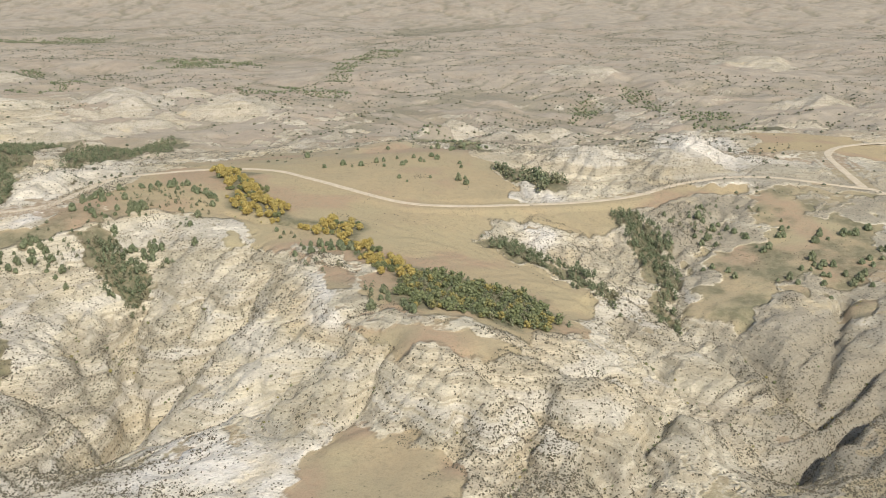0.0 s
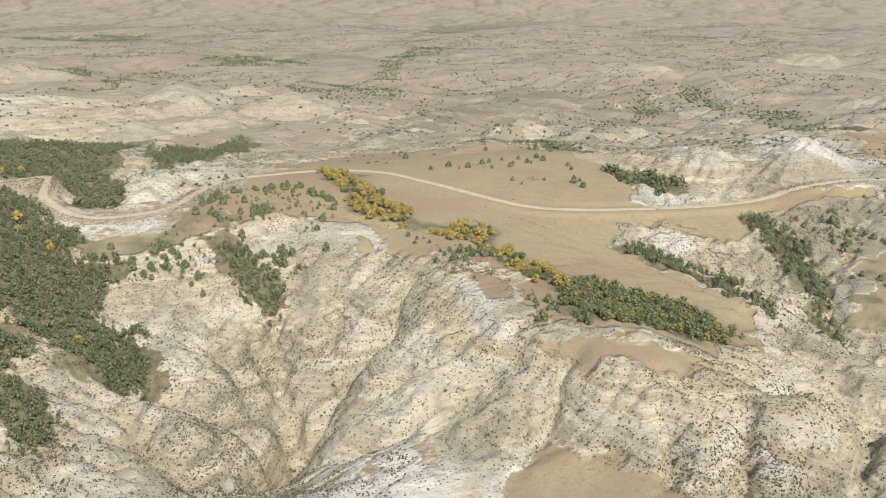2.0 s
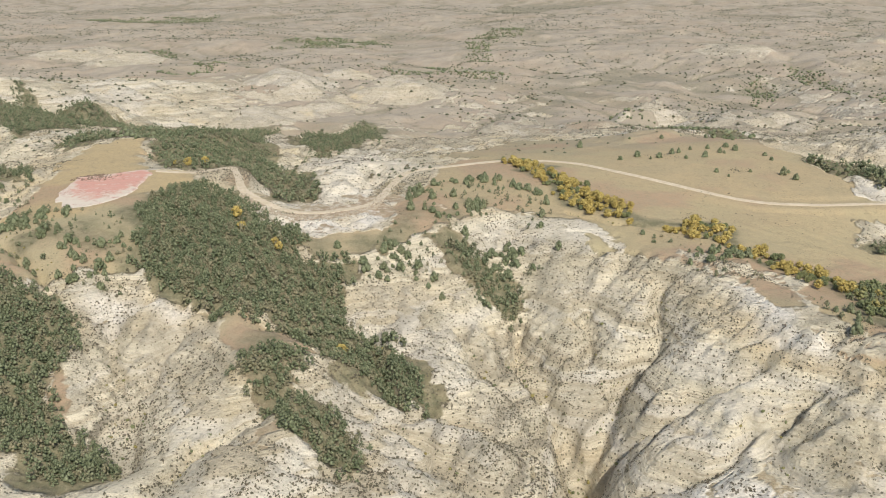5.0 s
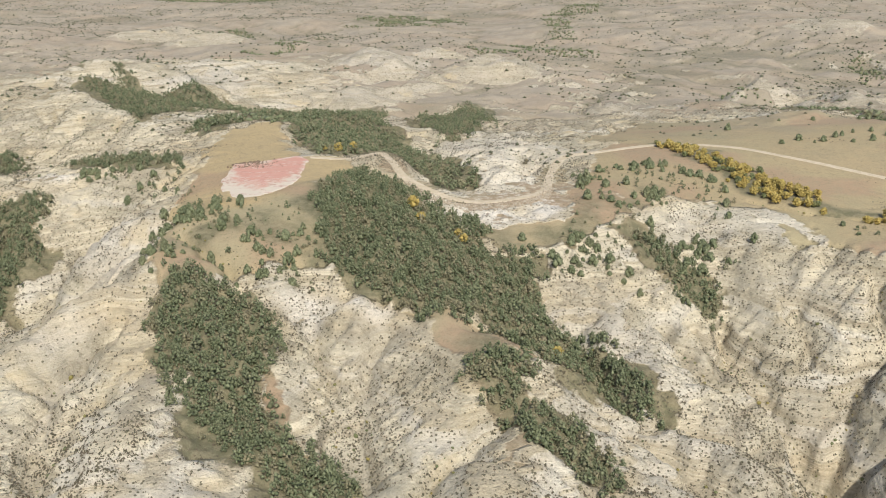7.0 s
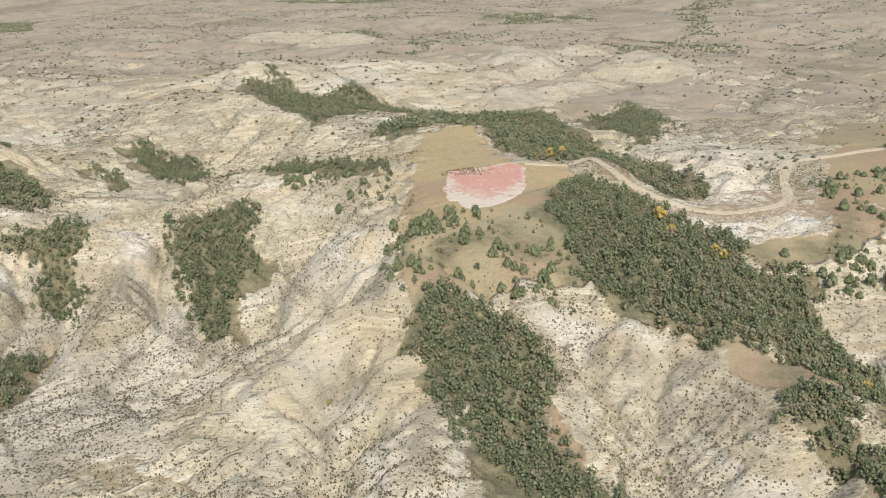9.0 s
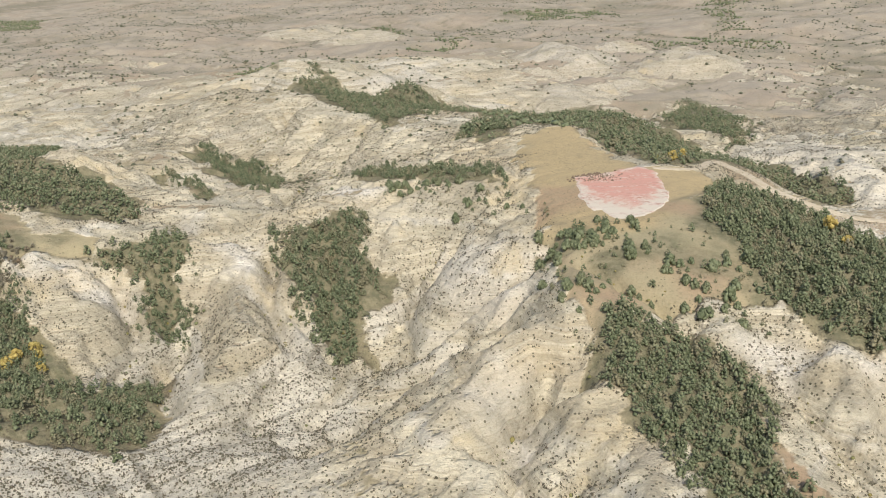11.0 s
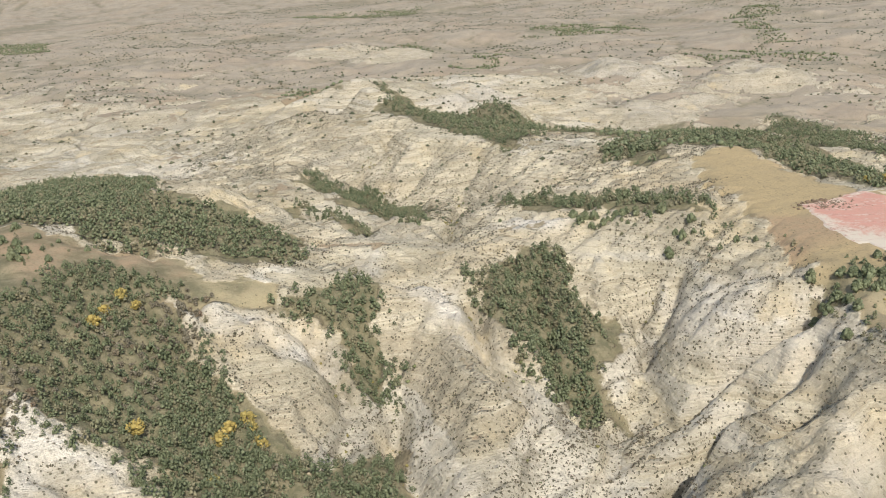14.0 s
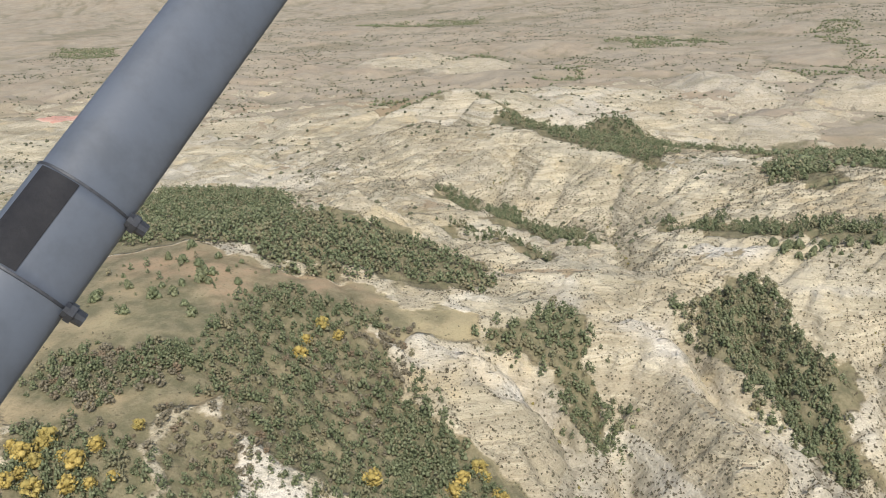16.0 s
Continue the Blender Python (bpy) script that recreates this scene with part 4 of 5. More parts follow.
def pad_material():
    m, t, b = material("scoria", 0.95)
    n = Nodes(t)
    p = n.position()
    big, fine = n.noise(0.06, 5, 0.7, p, 1.5), n.noise(0.5, 5, 0.75, p)
    red = n.mix(n.step(fine, 0.35, 0.7), rgb(0.60, 0.32, 0.25), rgb(0.52, 0.30, 0.23))
    col = n.mix(n.step(n.math("ADD", n.attr("rim"), n.math("MULTIPLY", n.math("SUBTRACT", big, 0.5), 1.9)), 0.25, 0.75), red, rgb(0.62, 0.55, 0.44))
    streak = n.noise(0.16, 5, 0.75, n.position(0.45, 1.6, 1.0))
    col = n.mix(n.step(streak, 0.48, 0.62, 0, 0.75), col, n.mix(n.step(fine, 0.4, 0.6), rgb(0.40, 0.20, 0.15), rgb(0.70, 0.57, 0.47)))
    t.links.new(col, b.inputs["Base Color"])
    t.links.new(n.bump(fine, 0.5, 0.4), b.inputs["Normal"])
    return m


def scoria_pad():
    ring = curve([(x, y, 0) for x, y in PAD] + [(*PAD[0], 0)], 2.0)[:-1]
    c = ring.mean(0)
    verts, faces, rim = [], [], []
    k = len(ring)
    for j, f in enumerate((0.02, 0.3, 0.55, 0.75, 0.88, 0.97, 1.03)):
        for i, p in enumerate(ring):
            q = c + (p - c) * f * (1 + 0.12 * float(fbm(p[0], p[1], 7, 3)) * (f > 0.5))
            verts.append((q[0], q[1], PAD_LEVEL + (0.3 if f < 1 else -0.3) + 0.12 * float(vnoise(q[0], q[1], 6))))
            side = max(0.0, min(1.0, (c[1] + 8 - q[1]) / 45)) * 0.85
            rim.append(max(0, (f - 0.62) / 0.38) * 0.6 + side)
    for j in range(6):
        for i in range(k):
            faces.append((j * k + i, j * k + (i + 1) % k, (j + 1) * k + (i + 1) % k, (j + 1) * k + i))
    faces.append(tuple(range(k)))
    me = mesh_of("scoria_pad", verts, faces, pad_material())
    me.attributes.new("rim", "FLOAT", "POINT").data.foreach_set("value", np.array(rim, np.float32))
    tagged(new("well_pad", me), "levelled red scoria pad with a pale clay rim", "pad", kind="structure")


scoria_pad()


def far_scoria():
    """A second, far red clearing on the prairie, draped on the ground."""
    cx, cy, rx, ry = FAR_PAD
    verts, faces, rim = [], [], []
    for j in range(7):
        for i in range(40):
            a = i / 40 * 2 * math.pi
            k = j / 6 * (1 + 0.3 * float(fbm(40 * math.cos(a), 40 * math.sin(a), 25, 3)))
            x, y = cx + rx * k * math.cos(a), cy + ry * k * math.sin(a)
            verts.append((x, y, float(height(np.array([x]), np.array([y]))[0]) + 0.6 - 1.6 * (j == 6)))
            rim.append(max(0.0, j / 6 - 0.5))
    for j in range(6):
        for i in range(40):
            faces.append((j * 40 + i, j * 40 + (i + 1) % 40, (j + 1) * 40 + (i + 1) % 40, (j + 1) * 40 + i))
    me = mesh_of("scoria_clearing", verts, faces, bpy.data.materials["scoria"])
    me.attributes.new("rim", "FLOAT", "POINT").data.foreach_set("value", np.array(rim, np.float32))
    tagged(new("scoria_clearing", me), "red scoria clearing far off on the prairie", "clearing", kind="structure")


far_scoria()

# ---- plants ----
rng = np.random.RandomState(11)
t5 = (1 + 5 ** 0.5) / 2
ICO = np.array([(-1, t5, 0), (1, t5, 0), (-1, -t5, 0), (1, -t5, 0), (0, -1, t5), (0, 1, t5), (0, -1, -t5), (0, 1, -t5), (t5, 0, -1), (t5, 0, 1), (-t5, 0, -1), (-t5, 0, 1)]) / math.hypot(1, t5)
ICO_F = np.array([(0, 11, 5), (0, 5, 1), (0, 1, 7), (0, 7, 10), (0, 10, 11), (1, 5, 9), (5, 11, 4), (11, 10, 2), (10, 7, 6), (7, 1, 8), (3, 9, 4), (3, 4, 2), (3, 2, 6), (3, 6, 8), (3, 8, 9), (4, 9, 5), (2, 4, 11), (6, 2, 10), (8, 6, 7), (9, 8, 1)])
OCT = np.array([(1, 0, 0), (0, 1, 0), (-1, 0, 0), (0, -1, 0), (0, 0, 1), (0, 0, -0.4)], float)
OCT_F = np.array([(0, 1, 4), (1, 2, 4), (2, 3, 4), (3, 0, 4), (1, 0, 5), (2, 1, 5), (3, 2, 5), (0, 3, 5)])


def crown(shape, tall, wide, clumps, leaves):
    """Verts and triangles of a crown: uneven clumps and loose leaf sprays about a tapered form, standing on z = 0."""
    vs, fs, base = [], [], 0
    for k in range(clumps):
        h = (k + 0.5) / clumps
        if shape == "cone":
            r, zz = wide * 0.42 * (1.03 - h * h) ** 0.6, tall * (0.12 + 0.76 * h)
            size = wide * (0.255 - 0.08 * h)
        else:
            r, zz = wide * 0.42 * math.sqrt(max(0.05, 1 - (2 * h - 1) ** 2)), tall * (0.28 + 0.62 * h)
            size = wide * 0.2
        a = k * 2.4 + rng.rand()
        c = np.array((math.cos(a) * r * rng.uniform(0.5, 1), math.sin(a) * r * rng.uniform(0.5, 1), zz))
        form, tris = (ICO, ICO_F) if shape != "cone" or clumps > 9 else (OCT, OCT_F)
        v = form * (1 + 0.95 * (rng.rand(len(form), 1) - 0.5)) * size * rng.uniform(0.75, 1.35) * np.array((1, 1, 0.85 if shape != "cone" else 1.2)) + c
        vs.append(v), fs.append(tris + base)
        base += len(form)
    for k in range(leaves):
        h = rng.rand()
        r = wide * 0.56 * ((1.03 - h * h) ** 0.6 if shape == "cone" else math.sqrt(max(0.03, 1 - (2 * h - 1) ** 2)))
        a = rng.rand() * 6.28
        c = np.array((math.cos(a) * r, math.sin(a) * r, tall * (0.08 + 0.95 * h if shape == "cone" else 0.2 + 0.78 * h)))
        vs.append(c + rng.normal(0, wide * 0.075, (3, 3)))
        fs.append(np.array([(0, 1, 2)]) + base)
        base += 3
    return np.vstack(vs), np.vstack(fs)


def scatter(poly, gap, seed):
    """Uneven places inside an outline, about gap metres apart."""
    r = np.random.RandomState(seed)
    p = np.array(poly, float)
    lo, hi = p.min(0), p.max(0)
    gx, gy = np.meshgrid(np.arange(lo[0] - gap, hi[0] + gap, gap), np.arange(lo[1] - gap, hi[1] + gap, gap))
    x, y = gx.ravel() + r.uniform(-0.5, 0.5, gx.size) * gap, gy.ravel() + r.uniform(-0.5, 0.5, gx.size) * gap
    far_off = np.maximum(1, y / 700) ** 1.6
    wx, wy = x + 9 * far_off * fbm(x / far_off, y / far_off, 22, 4), y + 9 * far_off * fbm(x / far_off + 40, y / far_off, 22, 4)
    f = inside(poly, wx, wy, max(6.0, 1.6 * gap))
    ok = (f > 0.12 + 0.76 * r.rand(len(x))) & (r.rand(len(x)) > 0.05)
    return x[ok], y[ok]


def planted(name, kinds, xs, ys, sizes, mat, tints, seed, sink=0.25):
    """Many plants joined into one mesh: each a turned and sized copy of one of the kinds."""
    r = np.random.RandomState(seed)
    zs = height(xs, ys)
    which, turn, stretch = r.randint(len(kinds), size=len(xs)), r.rand(len(xs)) * 6.28, r.uniform(0.85, 1.2, len(xs))
    vs, fs, ts, base = [], [], [], 0
    for k, (v, f) in enumerate(kinds):
        s = which == k
        count_k = int(s.sum())
        if not count_k:
            continue
        ca, sa = (np.cos(turn[s]) * sizes[s])[:, None], (np.sin(turn[s]) * sizes[s])[:, None]
        q = np.stack([v[:, 0] * ca - v[:, 1] * sa + xs[s][:, None], v[:, 0] * sa + v[:, 1] * ca + ys[s][:, None], v[:, 2] * (sizes[s] * stretch[s])[:, None] + zs[s][:, None] - sink], -1)
        vs.append(q.reshape(-1, 3))
        fs.append((f[None] + (np.arange(count_k) * len(v))[:, None, None]).reshape(-1, 3) + base)
        ts.append(np.repeat(np.asarray(tints)[s], len(v)))
        base += count_k * len(v)
    if not vs:
        return None
    return new(name, mesh_of(name, np.vstack(vs), np.vstack(fs), mat, np.concatenate(ts)))


JUNIPERS = [crown("cone", rng.uniform(2.9, 5.0), rng.uniform(2.5, 3.4), 8, 38) for _ in range(14)]
SMALL_JUNIPERS = [crown("cone", 4.4, 3.6, 5, 12) for _ in range(6)]
ROUND = [crown("round", rng.uniform(4.2, 6.2), rng.uniform(4.0, 5.4), 8, 55) for _ in range(10)]
DOTS = [crown("round", 2.4, 3.4, 1, 8) for _ in range(6)]
for v, f in DOTS:
    v[:12] = (v[:12] - v[:12].mean(0)) * 1.75 + np.array((0, 0, 1.1))

SPECKS = [(OCT * (1 + 0.7 * (rng.rand(6, 1) - 0.5)) * np.array((1.8, 1.8, 1.5)) + np.array((0, 0, 0.6)), OCT_F) for _ in range(8)]
NEAR_WOODS = {"big": 2.35, "west": 2.35, "small": 2.35, "strip": 2.5, "eastgully": 2.8, "draw": 2.7, "juniper": 2.4, "notch": 3.0, "line": 3.0, "hedge": 3.0, "canyonfoot": 3.2, "lower_line": 3.8, "patch": 4.4}
FAR_WOODS = {"westgrove": 3.6, "back": 4.4, "back2": 5.0, "back3": 6.0, "hillside": 4.8}
for i, (name, gap) in enumerate(NEAR_WOODS.items()):
    x, y = scatter(GROVES[name], gap, 100 + i)
    s = 0.52 + 0.76 * rng.rand(len(x)) ** 1.3
    tint = np.clip(rng.rand(len(x)) ** 2 + 0.5 * fbm(x, y, 25, 2), 0, 1)
    ob = planted("juniper_woods", JUNIPERS, x, y, s, JUNIPER, tint, i)
    tagged(ob, "dense dark green juniper trees filling a draw", "woods", "juniper woods", "stuff")
x, y = scatter(GROVES["creekwood"], 3.0, 77)
split = rng.rand(len(x)) + 0.6 * fbm(x, y, 18, 2)
for mat, sel, kinds, label in ((JUNIPER, split < 0.45, JUNIPERS, "grey-green junipers crowding the creek bottom"), (ASH, split >= 0.45, ROUND, "olive-green ash trees turning yellow along the creek")):
    ob = planted("creek_woods", kinds, x[sel], y[sel], rng.uniform(0.5, 0.95, sel.sum()), mat, rng.rand(sel.sum()) ** 2, 9)
    tagged(ob, label, "woods", "creek woods", "stuff")
for i, (name, gap) in enumerate(FAR_WOODS.items()):
    x, y = scatter(GROVES[name], gap, 200 + i)
    ob = planted("juniper_woods", SMALL_JUNIPERS, x, y, rng.uniform(0.8, 1.3, len(x)), JUNIPER, rng.rand(len(x)) ** 2, i)
    tagged(ob, "distant dark green juniper trees on a hillside", "woods", "juniper woods", "stuff")
for i, name in enumerate(("autumn", "shrubs", "corner", "scrub", "notch_brush", "corner_woods", "foot_brush")):
    x, y = scatter(GROVES[name], 2.6, 300 + i)
    pick = fbm(x, y, 26, 3) + rng.uniform(-0.2, 0.2, len(x)) + 0.2
    for part_name, mat, sel, label in (("juniper_woods", JUNIPER, pick > -0.05, "grey-green juniper and ash thicket on a slope"), ("bare_brush", BROWNBRUSH, pick <= -0.05, "grey-brown leafless autumn brush between the trees")):
        kinds, low, high = (JUNIPERS, 0.45, 1.0) if mat is JUNIPER else (ROUND, 0.25, 0.55)
        ob = planted(part_name, kinds, x[sel], y[sel], rng.uniform(low, high, sel.sum()), mat, rng.rand(sel.sum()) ** 3, i)
        if ob:
            tagged(ob, label, "woods", "thicket", "stuff")


def tree(name, kind, mat, tall, wide, label, category, group):
    """A single tree: trunk with limbs, and a crown of clumps."""
    root = tagged(new(name), label, category, group)
    v, f = crown(kind, tall, wide, 14, 130)
    c = new("crown", mesh_of("crown", v, f, mat, np.full(len(v), rng.rand() * 0.6)))
    c.parent = root
    bm = bmesh.new()
    bmesh.ops.create_cone(bm, segments=7, radius1=0.05 * tall, radius2=0.02 * tall, depth=tall * 0.7, matrix=pose(0, 0, tall * 0.28))
    for k in range(4):
        a = k * 1.7
        bmesh.ops.create_cone(bm, segments=5, radius1=0.022 * tall, radius2=0.008 * tall, depth=tall * 0.4, matrix=pose(0, 0, tall * (0.3 + 0.07 * k), 0, 0, math.degrees(a)) @ pose(0, 0, 0, 0, 45) @ pose(0, 0, tall * 0.2))
    me = bpy.data.meshes.new("trunk")
    bm.to_mesh(me)
    bm.free()
    me.materials.append(BARK)
    tr = new("trunk", me)
    tr.parent = root
    return root


standing = set()


def stand(models, xs, ys, low, high):
    zs = height(xs, ys)
    for i, (x, y, zz) in enumerate(zip(xs, ys, zs)):
        s = rng.uniform(low, high)
        m = pose(x, y, zz - 0.2, 0, 0, rng.rand() * 360) @ Matrix.Diagonal((s, s, s * rng.uniform(0.9, 1.15), 1))
        k = i % len(models)
        if models[k].name in standing:
            copy_thing(models[k], m @ Matrix.Diagonal((*[1 / v for v in models[k].scale], 1)))
        else:
            models[k].matrix_basis = m
            standing.add(models[k].name)


gold_trees = [tree("cottonwood_tree", "round", COTTONWOOD, 6.5, 5.4, "golden-leaved autumn cottonwood tree along the dry creek", "tree", "creek cottonwoods") for _ in range(6)]
green_trees = [tree("ash_tree", "round", ASH, 5.5, 4.8, "olive-green ash tree among golden cottonwoods", "tree", "creek ash trees") for _ in range(3)]
x, y = scatter(GOLDEN["creek"], 3.6, 41)
gap_mid = np.hypot(x + 83, y - 549) < 17
mixed = fbm(x, y, 14, 2) + rng.uniform(-0.25, 0.25, len(x))
dense_row = ~gap_mid & (mixed > -0.28)
stand(gold_trees, x[dense_row & (mixed <= 0.12)], y[dense_row & (mixed <= 0.12)], 0.38, 0.85)
stand(green_trees, x[dense_row & (mixed > 0.12)], y[dense_row & (mixed > 0.12)], 0.35, 0.7)
lone = [tree("cottonwood_tree", "round", COTTONWOOD, 5.5, 4.4, "small golden autumn tree standing among junipers", "tree", "golden trees in the thickets") for _ in range(3)]
spots = np.array(LONE_GOLD, float)
stand(lone, spots[:, 0], spots[:, 1], 0.6, 1.15)
junipers = [tree("juniper_tree", "cone", JUNIPER, rng.uniform(3.2, 4.4), 3.4, "rounded olive-green juniper standing alone on dry ground", "tree", "scattered junipers") for _ in range(8)]
for i, (name, number) in enumerate({"pad_foot": 55, "road_foot": 70, "red_hill": 34, "east_knoll": 50, "bench_front": 26, "west_hill": 24, "pad_west": 30, "crest": 26, "gully_head": 26, "strip_side": 26, "left_bench": 24}.items()):
    x, y = scatter(OPEN_STANDS[name], 4.4, 60 + i)
    pick = np.argsort(-(fbm(x, y, 20, 2) + (3.0 if name in ("red_hill", "west_hill") else 0.7) * np.random.RandomState(i).rand(len(x))))[:number]
    stand(junipers, x[pick], y[pick], 0.45, 1.25)


# ---- woods and brush beyond counting ----
for i, (name, gap) in enumerate({"pad_foot": 5.0, "road_foot": 6.0, "pad_west": 4.6, "strip_side": 5.2, "gully_head": 5.5, "crest": 6.0, "bench_front": 6.5, "west_hill": 6.5}.items()):
    x, y = scatter(OPEN_STANDS[name], gap, 800 + i)
    clump = fbm(x, y, 24, 3) + rng.uniform(-0.2, 0.2, len(x)) > -0.02
    x, y = x[clump], y[clump]
    ob = planted("juniper_scrub", JUNIPERS, x, y, 0.25 + 0.6 * rng.rand(len(x)) ** 1.5, JUNIPER, rng.rand(len(x)), 40 + i)
    tagged(ob, "low grey-green juniper scrub in loose clumps", "shrubs", "juniper scrub", "stuff")

for i, poly in enumerate(FAR_GROVES):
    gap = 4.5 if poly[0][1] < 900 else 11.0
    x, y = scatter(poly, gap * 0.7, 500 + i)
    thin = fbm(x, y, 45, 3) + 0.3 * (layered(x, y, near_area, mid_area - 0.7, far_area - 1.5) - 1.6) > -0.22
    x, y = x[thin], y[thin]
    ob = planted("far_woods", SMALL_JUNIPERS if gap < 5 else DOTS, x, y, rng.uniform(0.8, 1.9, len(x)), JUNIPER, rng.rand(len(x)) ** 2, i)
    if ob:
        tagged(ob, "grey-green trees along a far prairie draw", "woods", "far woods", "stuff")


def brush_cover():
    """Low dark sagebrush dotted over the clay slopes: along the ledges, down the rills and in patches."""
    r = np.random.RandomState(5)
    x, y = r.uniform(-850, 260, 900000), 262 + 720 * r.rand(900000) ** 1.5
    z = near.read(near_z, x, y)
    ledge = np.sin(2 * np.pi * (z / 4.3 + 0.8 * fbm(x, y, 50, 2)) + 1.0) + 0.8 * np.sin(2 * np.pi * (z / 1.37 + 0.9 * fbm(x, y, 40, 2)))
    patch = 1.0 * fbm(x, y, 42, 4) + 0.4 * fbm(x, y, 9, 2)
    meadow = sum(inside(p, x, y, 4) for p in MEADOWS.values())
    bald = sum(inside(p, x, y, 5) for p in PALE_CLAY.values()).clip(0, 1)
    ar = near.read(near_area, x, y)
    keep = (patch + 0.16 * ledge + 0.30 * (ar - 1.3) + r.uniform(-0.35, 0.35, len(x)) > -0.02 + 0.80 * (meadow > 0.5) + 0.3 * bald) & (inside(PAD, x, y, 2) < 0.05)
    x, y = x[keep][:225000], y[keep][:225000]
    kinds = []
    for k in range(12):
        v = np.array([(1, 0, 0), (-0.5, 0.87, 0), (-0.5, -0.87, 0), (0, 0, 1)]) * (1 + 0.8 * (r.rand(4, 1) - 0.5)) * np.array((0.66, 0.62, 0.7))
        v[3, :2] += r.uniform(-0.3, 0.3, 2)
        kinds.append((v, np.array([(0, 1, 3), (1, 2, 3), (2, 0, 3)])))
    ob = planted("sagebrush", kinds, x, y, 0.40 + 0.68 * r.rand(len(x)) ** 2.2, SAGE, r.rand(len(x)), 3, 0.05)
    tagged(ob, "low dark sagebrush dotted over the clay slopes", "shrubs", kind="stuff")


def prairie_dots():
    """Single dark junipers sprinkled over the hills and plain behind."""
    r = np.random.RandomState(8)
    x, y = r.uniform(-1900, 1500, 240000), 620 + 2700 * r.rand(240000) ** 1.5
    ar = layered(x, y, near_area, mid_area - 0.7, far_area - 1.5)
    keep = (fbm(x, y, 130, 4) + 0.22 * (ar - 1.6) + r.uniform(-0.5, 0.5, len(x)) > 0.24) & (inside(MEADOWS["meadow"], x, y, 3) < 0.5) & (inside(MEADOWS["pad_bench"], x, y, 3) < 0.5) & (inside(PAD, x, y, 3) < 0.5)
    x, y = x[keep][:32000], y[keep][:32000]
    ob = planted("prairie_junipers", SPECKS, x, y, (0.45 + 0.95 * r.rand(len(x)) ** 2) * np.where(y < 850, 0.8, 1.1), DARKJUNIPER, r.rand(len(x)) ** 2, 4)
    tagged(ob, "dark junipers sprinkled over the prairie hills behind", "shrubs", kind="stuff")


brush_cover()
prairie_dots()


def gully_brush():
    """Bushes strung along the gully floors."""
    r = np.random.RandomState(21)
    pts = []
    for width, depth, line in GULLIES:
        p = dense([(a, c, 0) for a, c in line], 2.6)
        pts.append(p[:, :2] + r.normal(0, width * 0.22, (len(p), 2)))
    p = np.vstack(pts)
    p = p[fbm(p[:, 0], p[:, 1], 30, 3) + r.uniform(-0.3, 0.3, len(p)) > -0.05]
    ob = planted("gully_brush", DOTS, p[:, 0], p[:, 1], 0.18 + 0.5 * r.rand(len(p)) ** 2, ASH, r.rand(len(p)), 6, 0.1)
    tagged(ob, "olive bushes strung along the gully floors", "shrubs", kind="stuff")


gully_brush()


def road_rubble():
    """Pale broken rock on the bank below the road's bend."""
    r = np.random.RandomState(12)
    sel = road_line[(road_line[:, 0] < -215) & (road_line[:, 0] > -322) & (road_line[:, 1] < 570)]
    p = sel[r.randint(len(sel), size=900)]
    x, y = p[:, 0] + r.uniform(-3, 3, 900), p[:, 1] - r.uniform(5, 17, 900)
    kinds = [(OCT * (1 + 0.6 * (r.rand(6, 1) - 0.5)) * np.array((0.6, 0.5, 0.5)), OCT_F) for k in range(6)]
    ob = planted("rubble", kinds, x, y, r.uniform(0.6, 1.7, 900), STONE, r.rand(900), 5, 0.05)
    tagged(ob, "pale broken rock dumped on the road bank", "rocks", kind="stuff")


road_rubble()


def pad_spoil():
    """Rough brown clods left along the pad's upper edge."""
    r = np.random.RandomState(31)
    x, y = r.normal(-404, 6, 260), r.normal(554, 4, 260)
    kinds = [(OCT * (1 + 0.6 * (r.rand(6, 1) - 0.5)) * np.array((0.7, 0.6, 0.5)), OCT_F) for k in range(6)]
    ob = planted("spoil_clods", kinds, x, y, r.uniform(0.5, 1.5, 260), CLOD, r.rand(260), 5, -0.1)
    tagged(ob, "rough brown soil clods along the scoria pad's edge", "soil", kind="stuff")


pad_spoil()


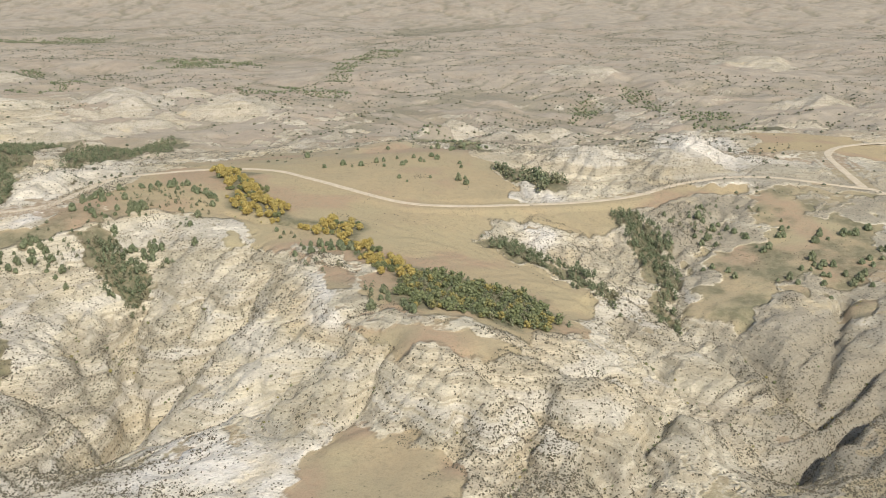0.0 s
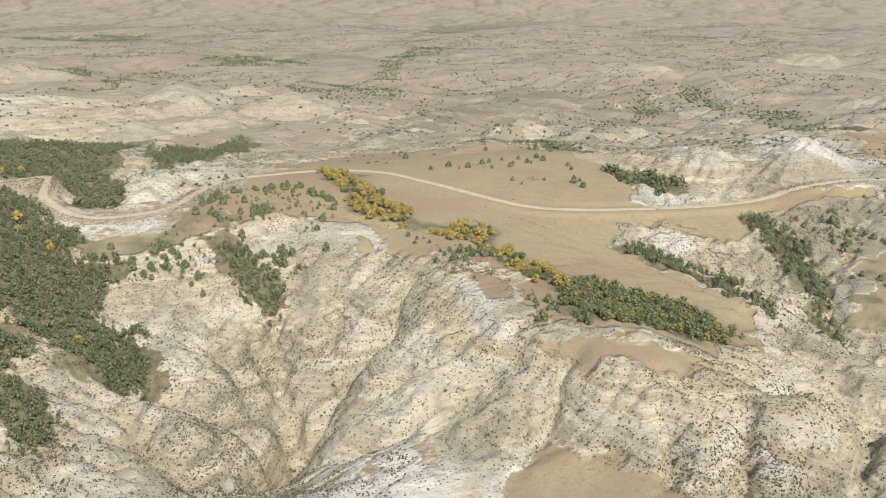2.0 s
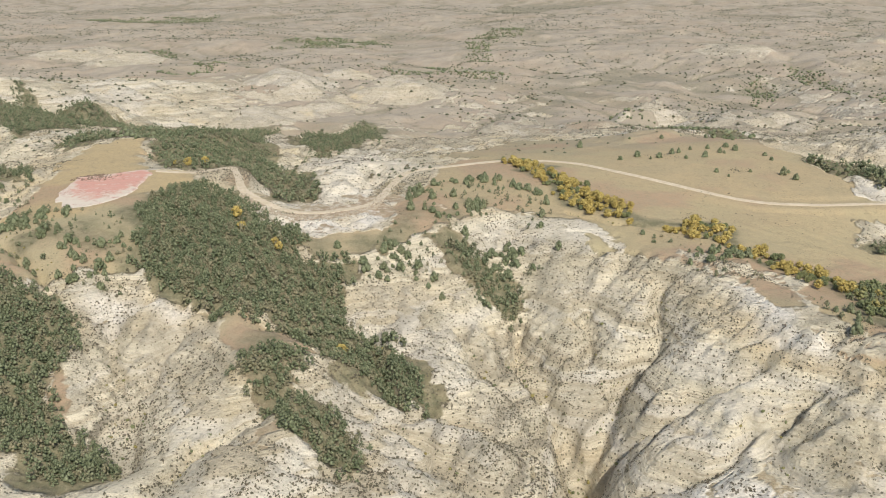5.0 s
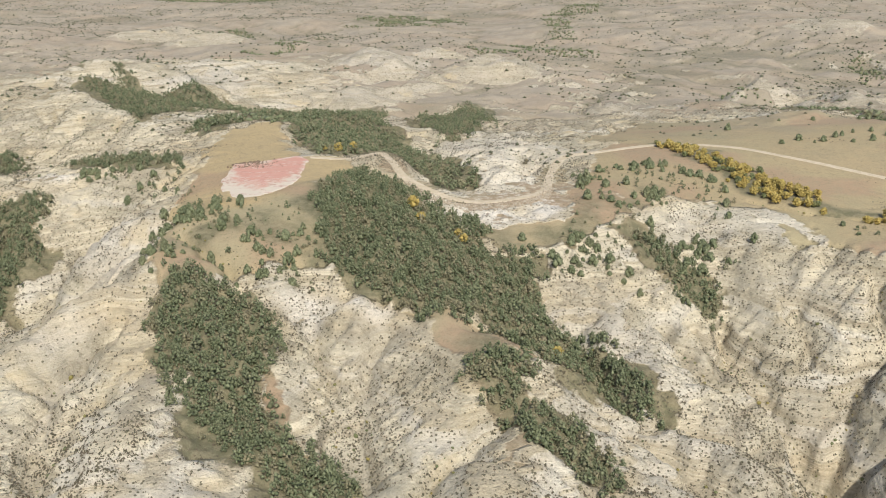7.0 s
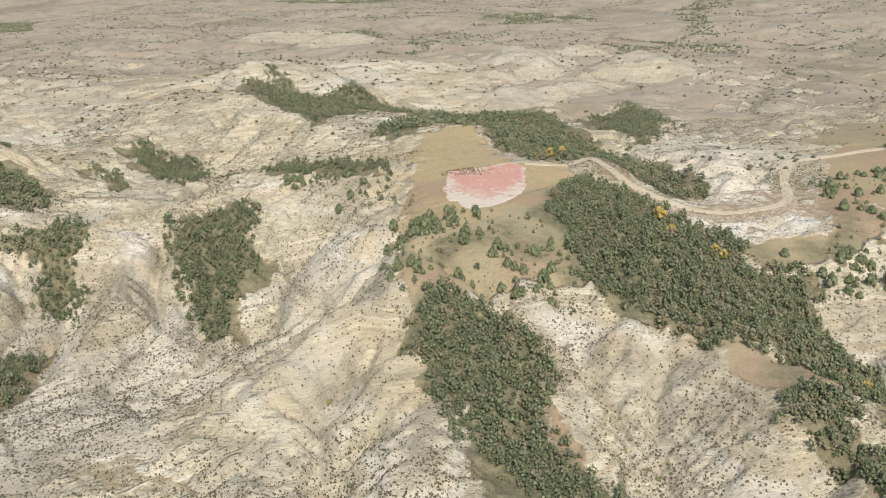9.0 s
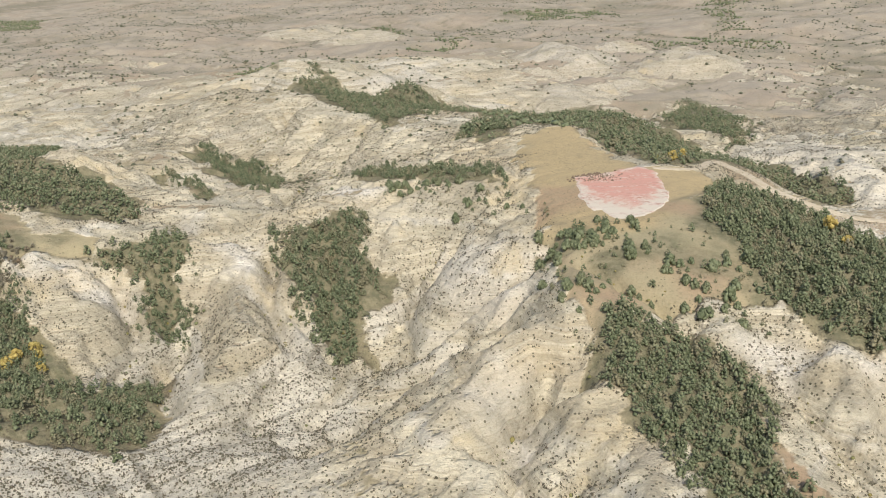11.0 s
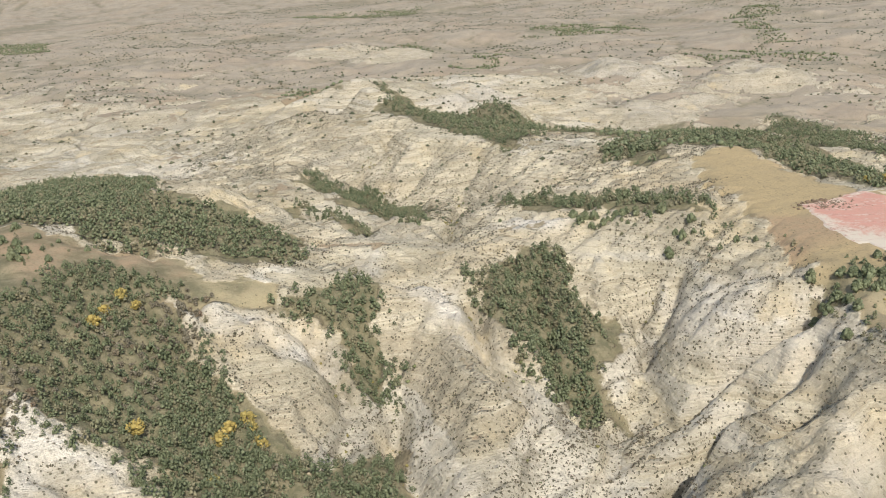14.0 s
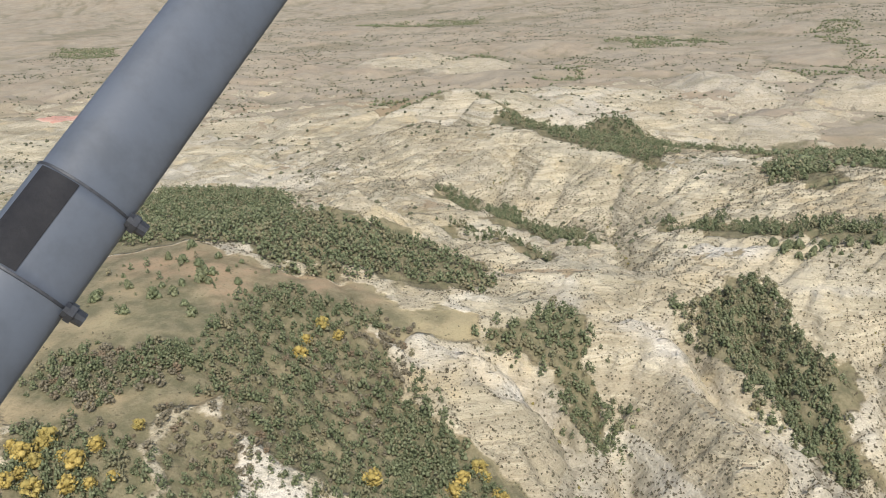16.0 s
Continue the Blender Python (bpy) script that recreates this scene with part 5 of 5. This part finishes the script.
# ---- the aircraft's wing strut, at the shot's last moment ----
def wing_strut():
    """A streamlined lift strut: tube, wrapped sleeve, dark walkway patch, two seams with bolt heads."""
    place = Matrix.Translation((-575.82, 166.43, 198.79)) @ Euler((radians(90 - 18.3), 0, radians(11.6))).to_matrix().to_4x4()
    root = tagged(new("wing_strut"), "grey-blue streamlined aircraft wing strut with dark patch, paint darkened for wing shade", "aircraft strut")
    a, e = Vector((-0.327, 0.37, -1.37)), Vector((-0.50, 0.0795, -1.225))
    along = (a - e).normalized()
    top, low = a + along * 0.75, e - along * 0.42
    face = (-(a + e) / 2).normalized()
    face = (face - along * face.dot(along)).normalized()
    across = along.cross(face)
    root.matrix_basis = place
    # grey-blue paint made darker: the absent wing's shade is put into its colour
    paint = grain_material("shaded_strut_paint", (0.10, 0.118, 0.148), (0.115, 0.133, 0.165), 2.0, 0.5, 0.02)
    black = grain_material("dark_rubber", (0.015, 0.016, 0.02), (0.025, 0.026, 0.03), 20.0, 0.7, 0.1)
    steel = grain_material("bolt_steel", (0.05, 0.055, 0.065), (0.08, 0.085, 0.095), 30.0, 0.5, 0.1, 0.3)

    def shell(name, p, q, chord, thick, mat, from_turn=0, to_turn=28):
        bm = bmesh.new()
        rings = []
        for k in range(9):
            c = p.lerp(q, k / 8)
            ring = []
            for s in range(from_turn, to_turn + (0 if to_turn - from_turn == 28 else 1)):
                w = s / 28 * 2 * math.pi
                x = math.cos(w)
                ring.append(bm.verts.new(c + across * chord * x * (1 - 0.06 * x) + face * thick * math.sin(w) * (1 - 0.18 * x)))
            rings.append(ring)
        full = to_turn - from_turn == 28
        for r0, r1 in zip(rings[:-1], rings[1:]):
            for s in range(len(r0) if full else len(r0) - 1):
                f = bm.faces.new((r0[s], r0[(s + 1) % len(r0)], r1[(s + 1) % len(r1)], r1[s]))
                f.smooth = True
        if full:
            bm.faces.new(rings[0]), bm.faces.new(rings[-1])
        me = bpy.data.meshes.new(name)
        bm.to_mesh(me)
        bm.free()
        me.materials.append(mat)
        ob = new(name, me)
        ob.parent = root
        return ob

    shell("tube", low, top, 0.068, 0.03, paint)
    seams = [e + along * 0.03, e - along * 0.115]
    shell("sleeve", seams[1], seams[0], 0.0705, 0.0325, paint)
    shell("dark_patch", seams[1] + along * 0.004, seams[0] - along * 0.004, 0.0717, 0.0337, black, 8, 12)
    for seam in seams:
        shell("seam_band", seam - along * 0.002, seam + along * 0.002, 0.0712, 0.0332, steel)
        bm = bmesh.new()
        bmesh.ops.create_cone(bm, cap_ends=True, segments=10, radius1=0.012, radius2=0.010, depth=0.03)
        bmesh.ops.create_cone(bm, cap_ends=True, segments=6, radius1=0.014, radius2=0.014, depth=0.009, matrix=pose(0, 0, -0.004))
        me = bpy.data.meshes.new("bolt")
        bm.to_mesh(me)
        bm.free()
        me.materials.append(steel)
        bolt = new("bolt", me)
        bolt.parent = root
        out = across if across.x > 0 else -across
        bolt.matrix_basis = Matrix.Translation(seam + out * 0.073 + face * 0.008) @ out.to_track_quat("Z", "Y").to_matrix().to_4x4()


wing_strut()
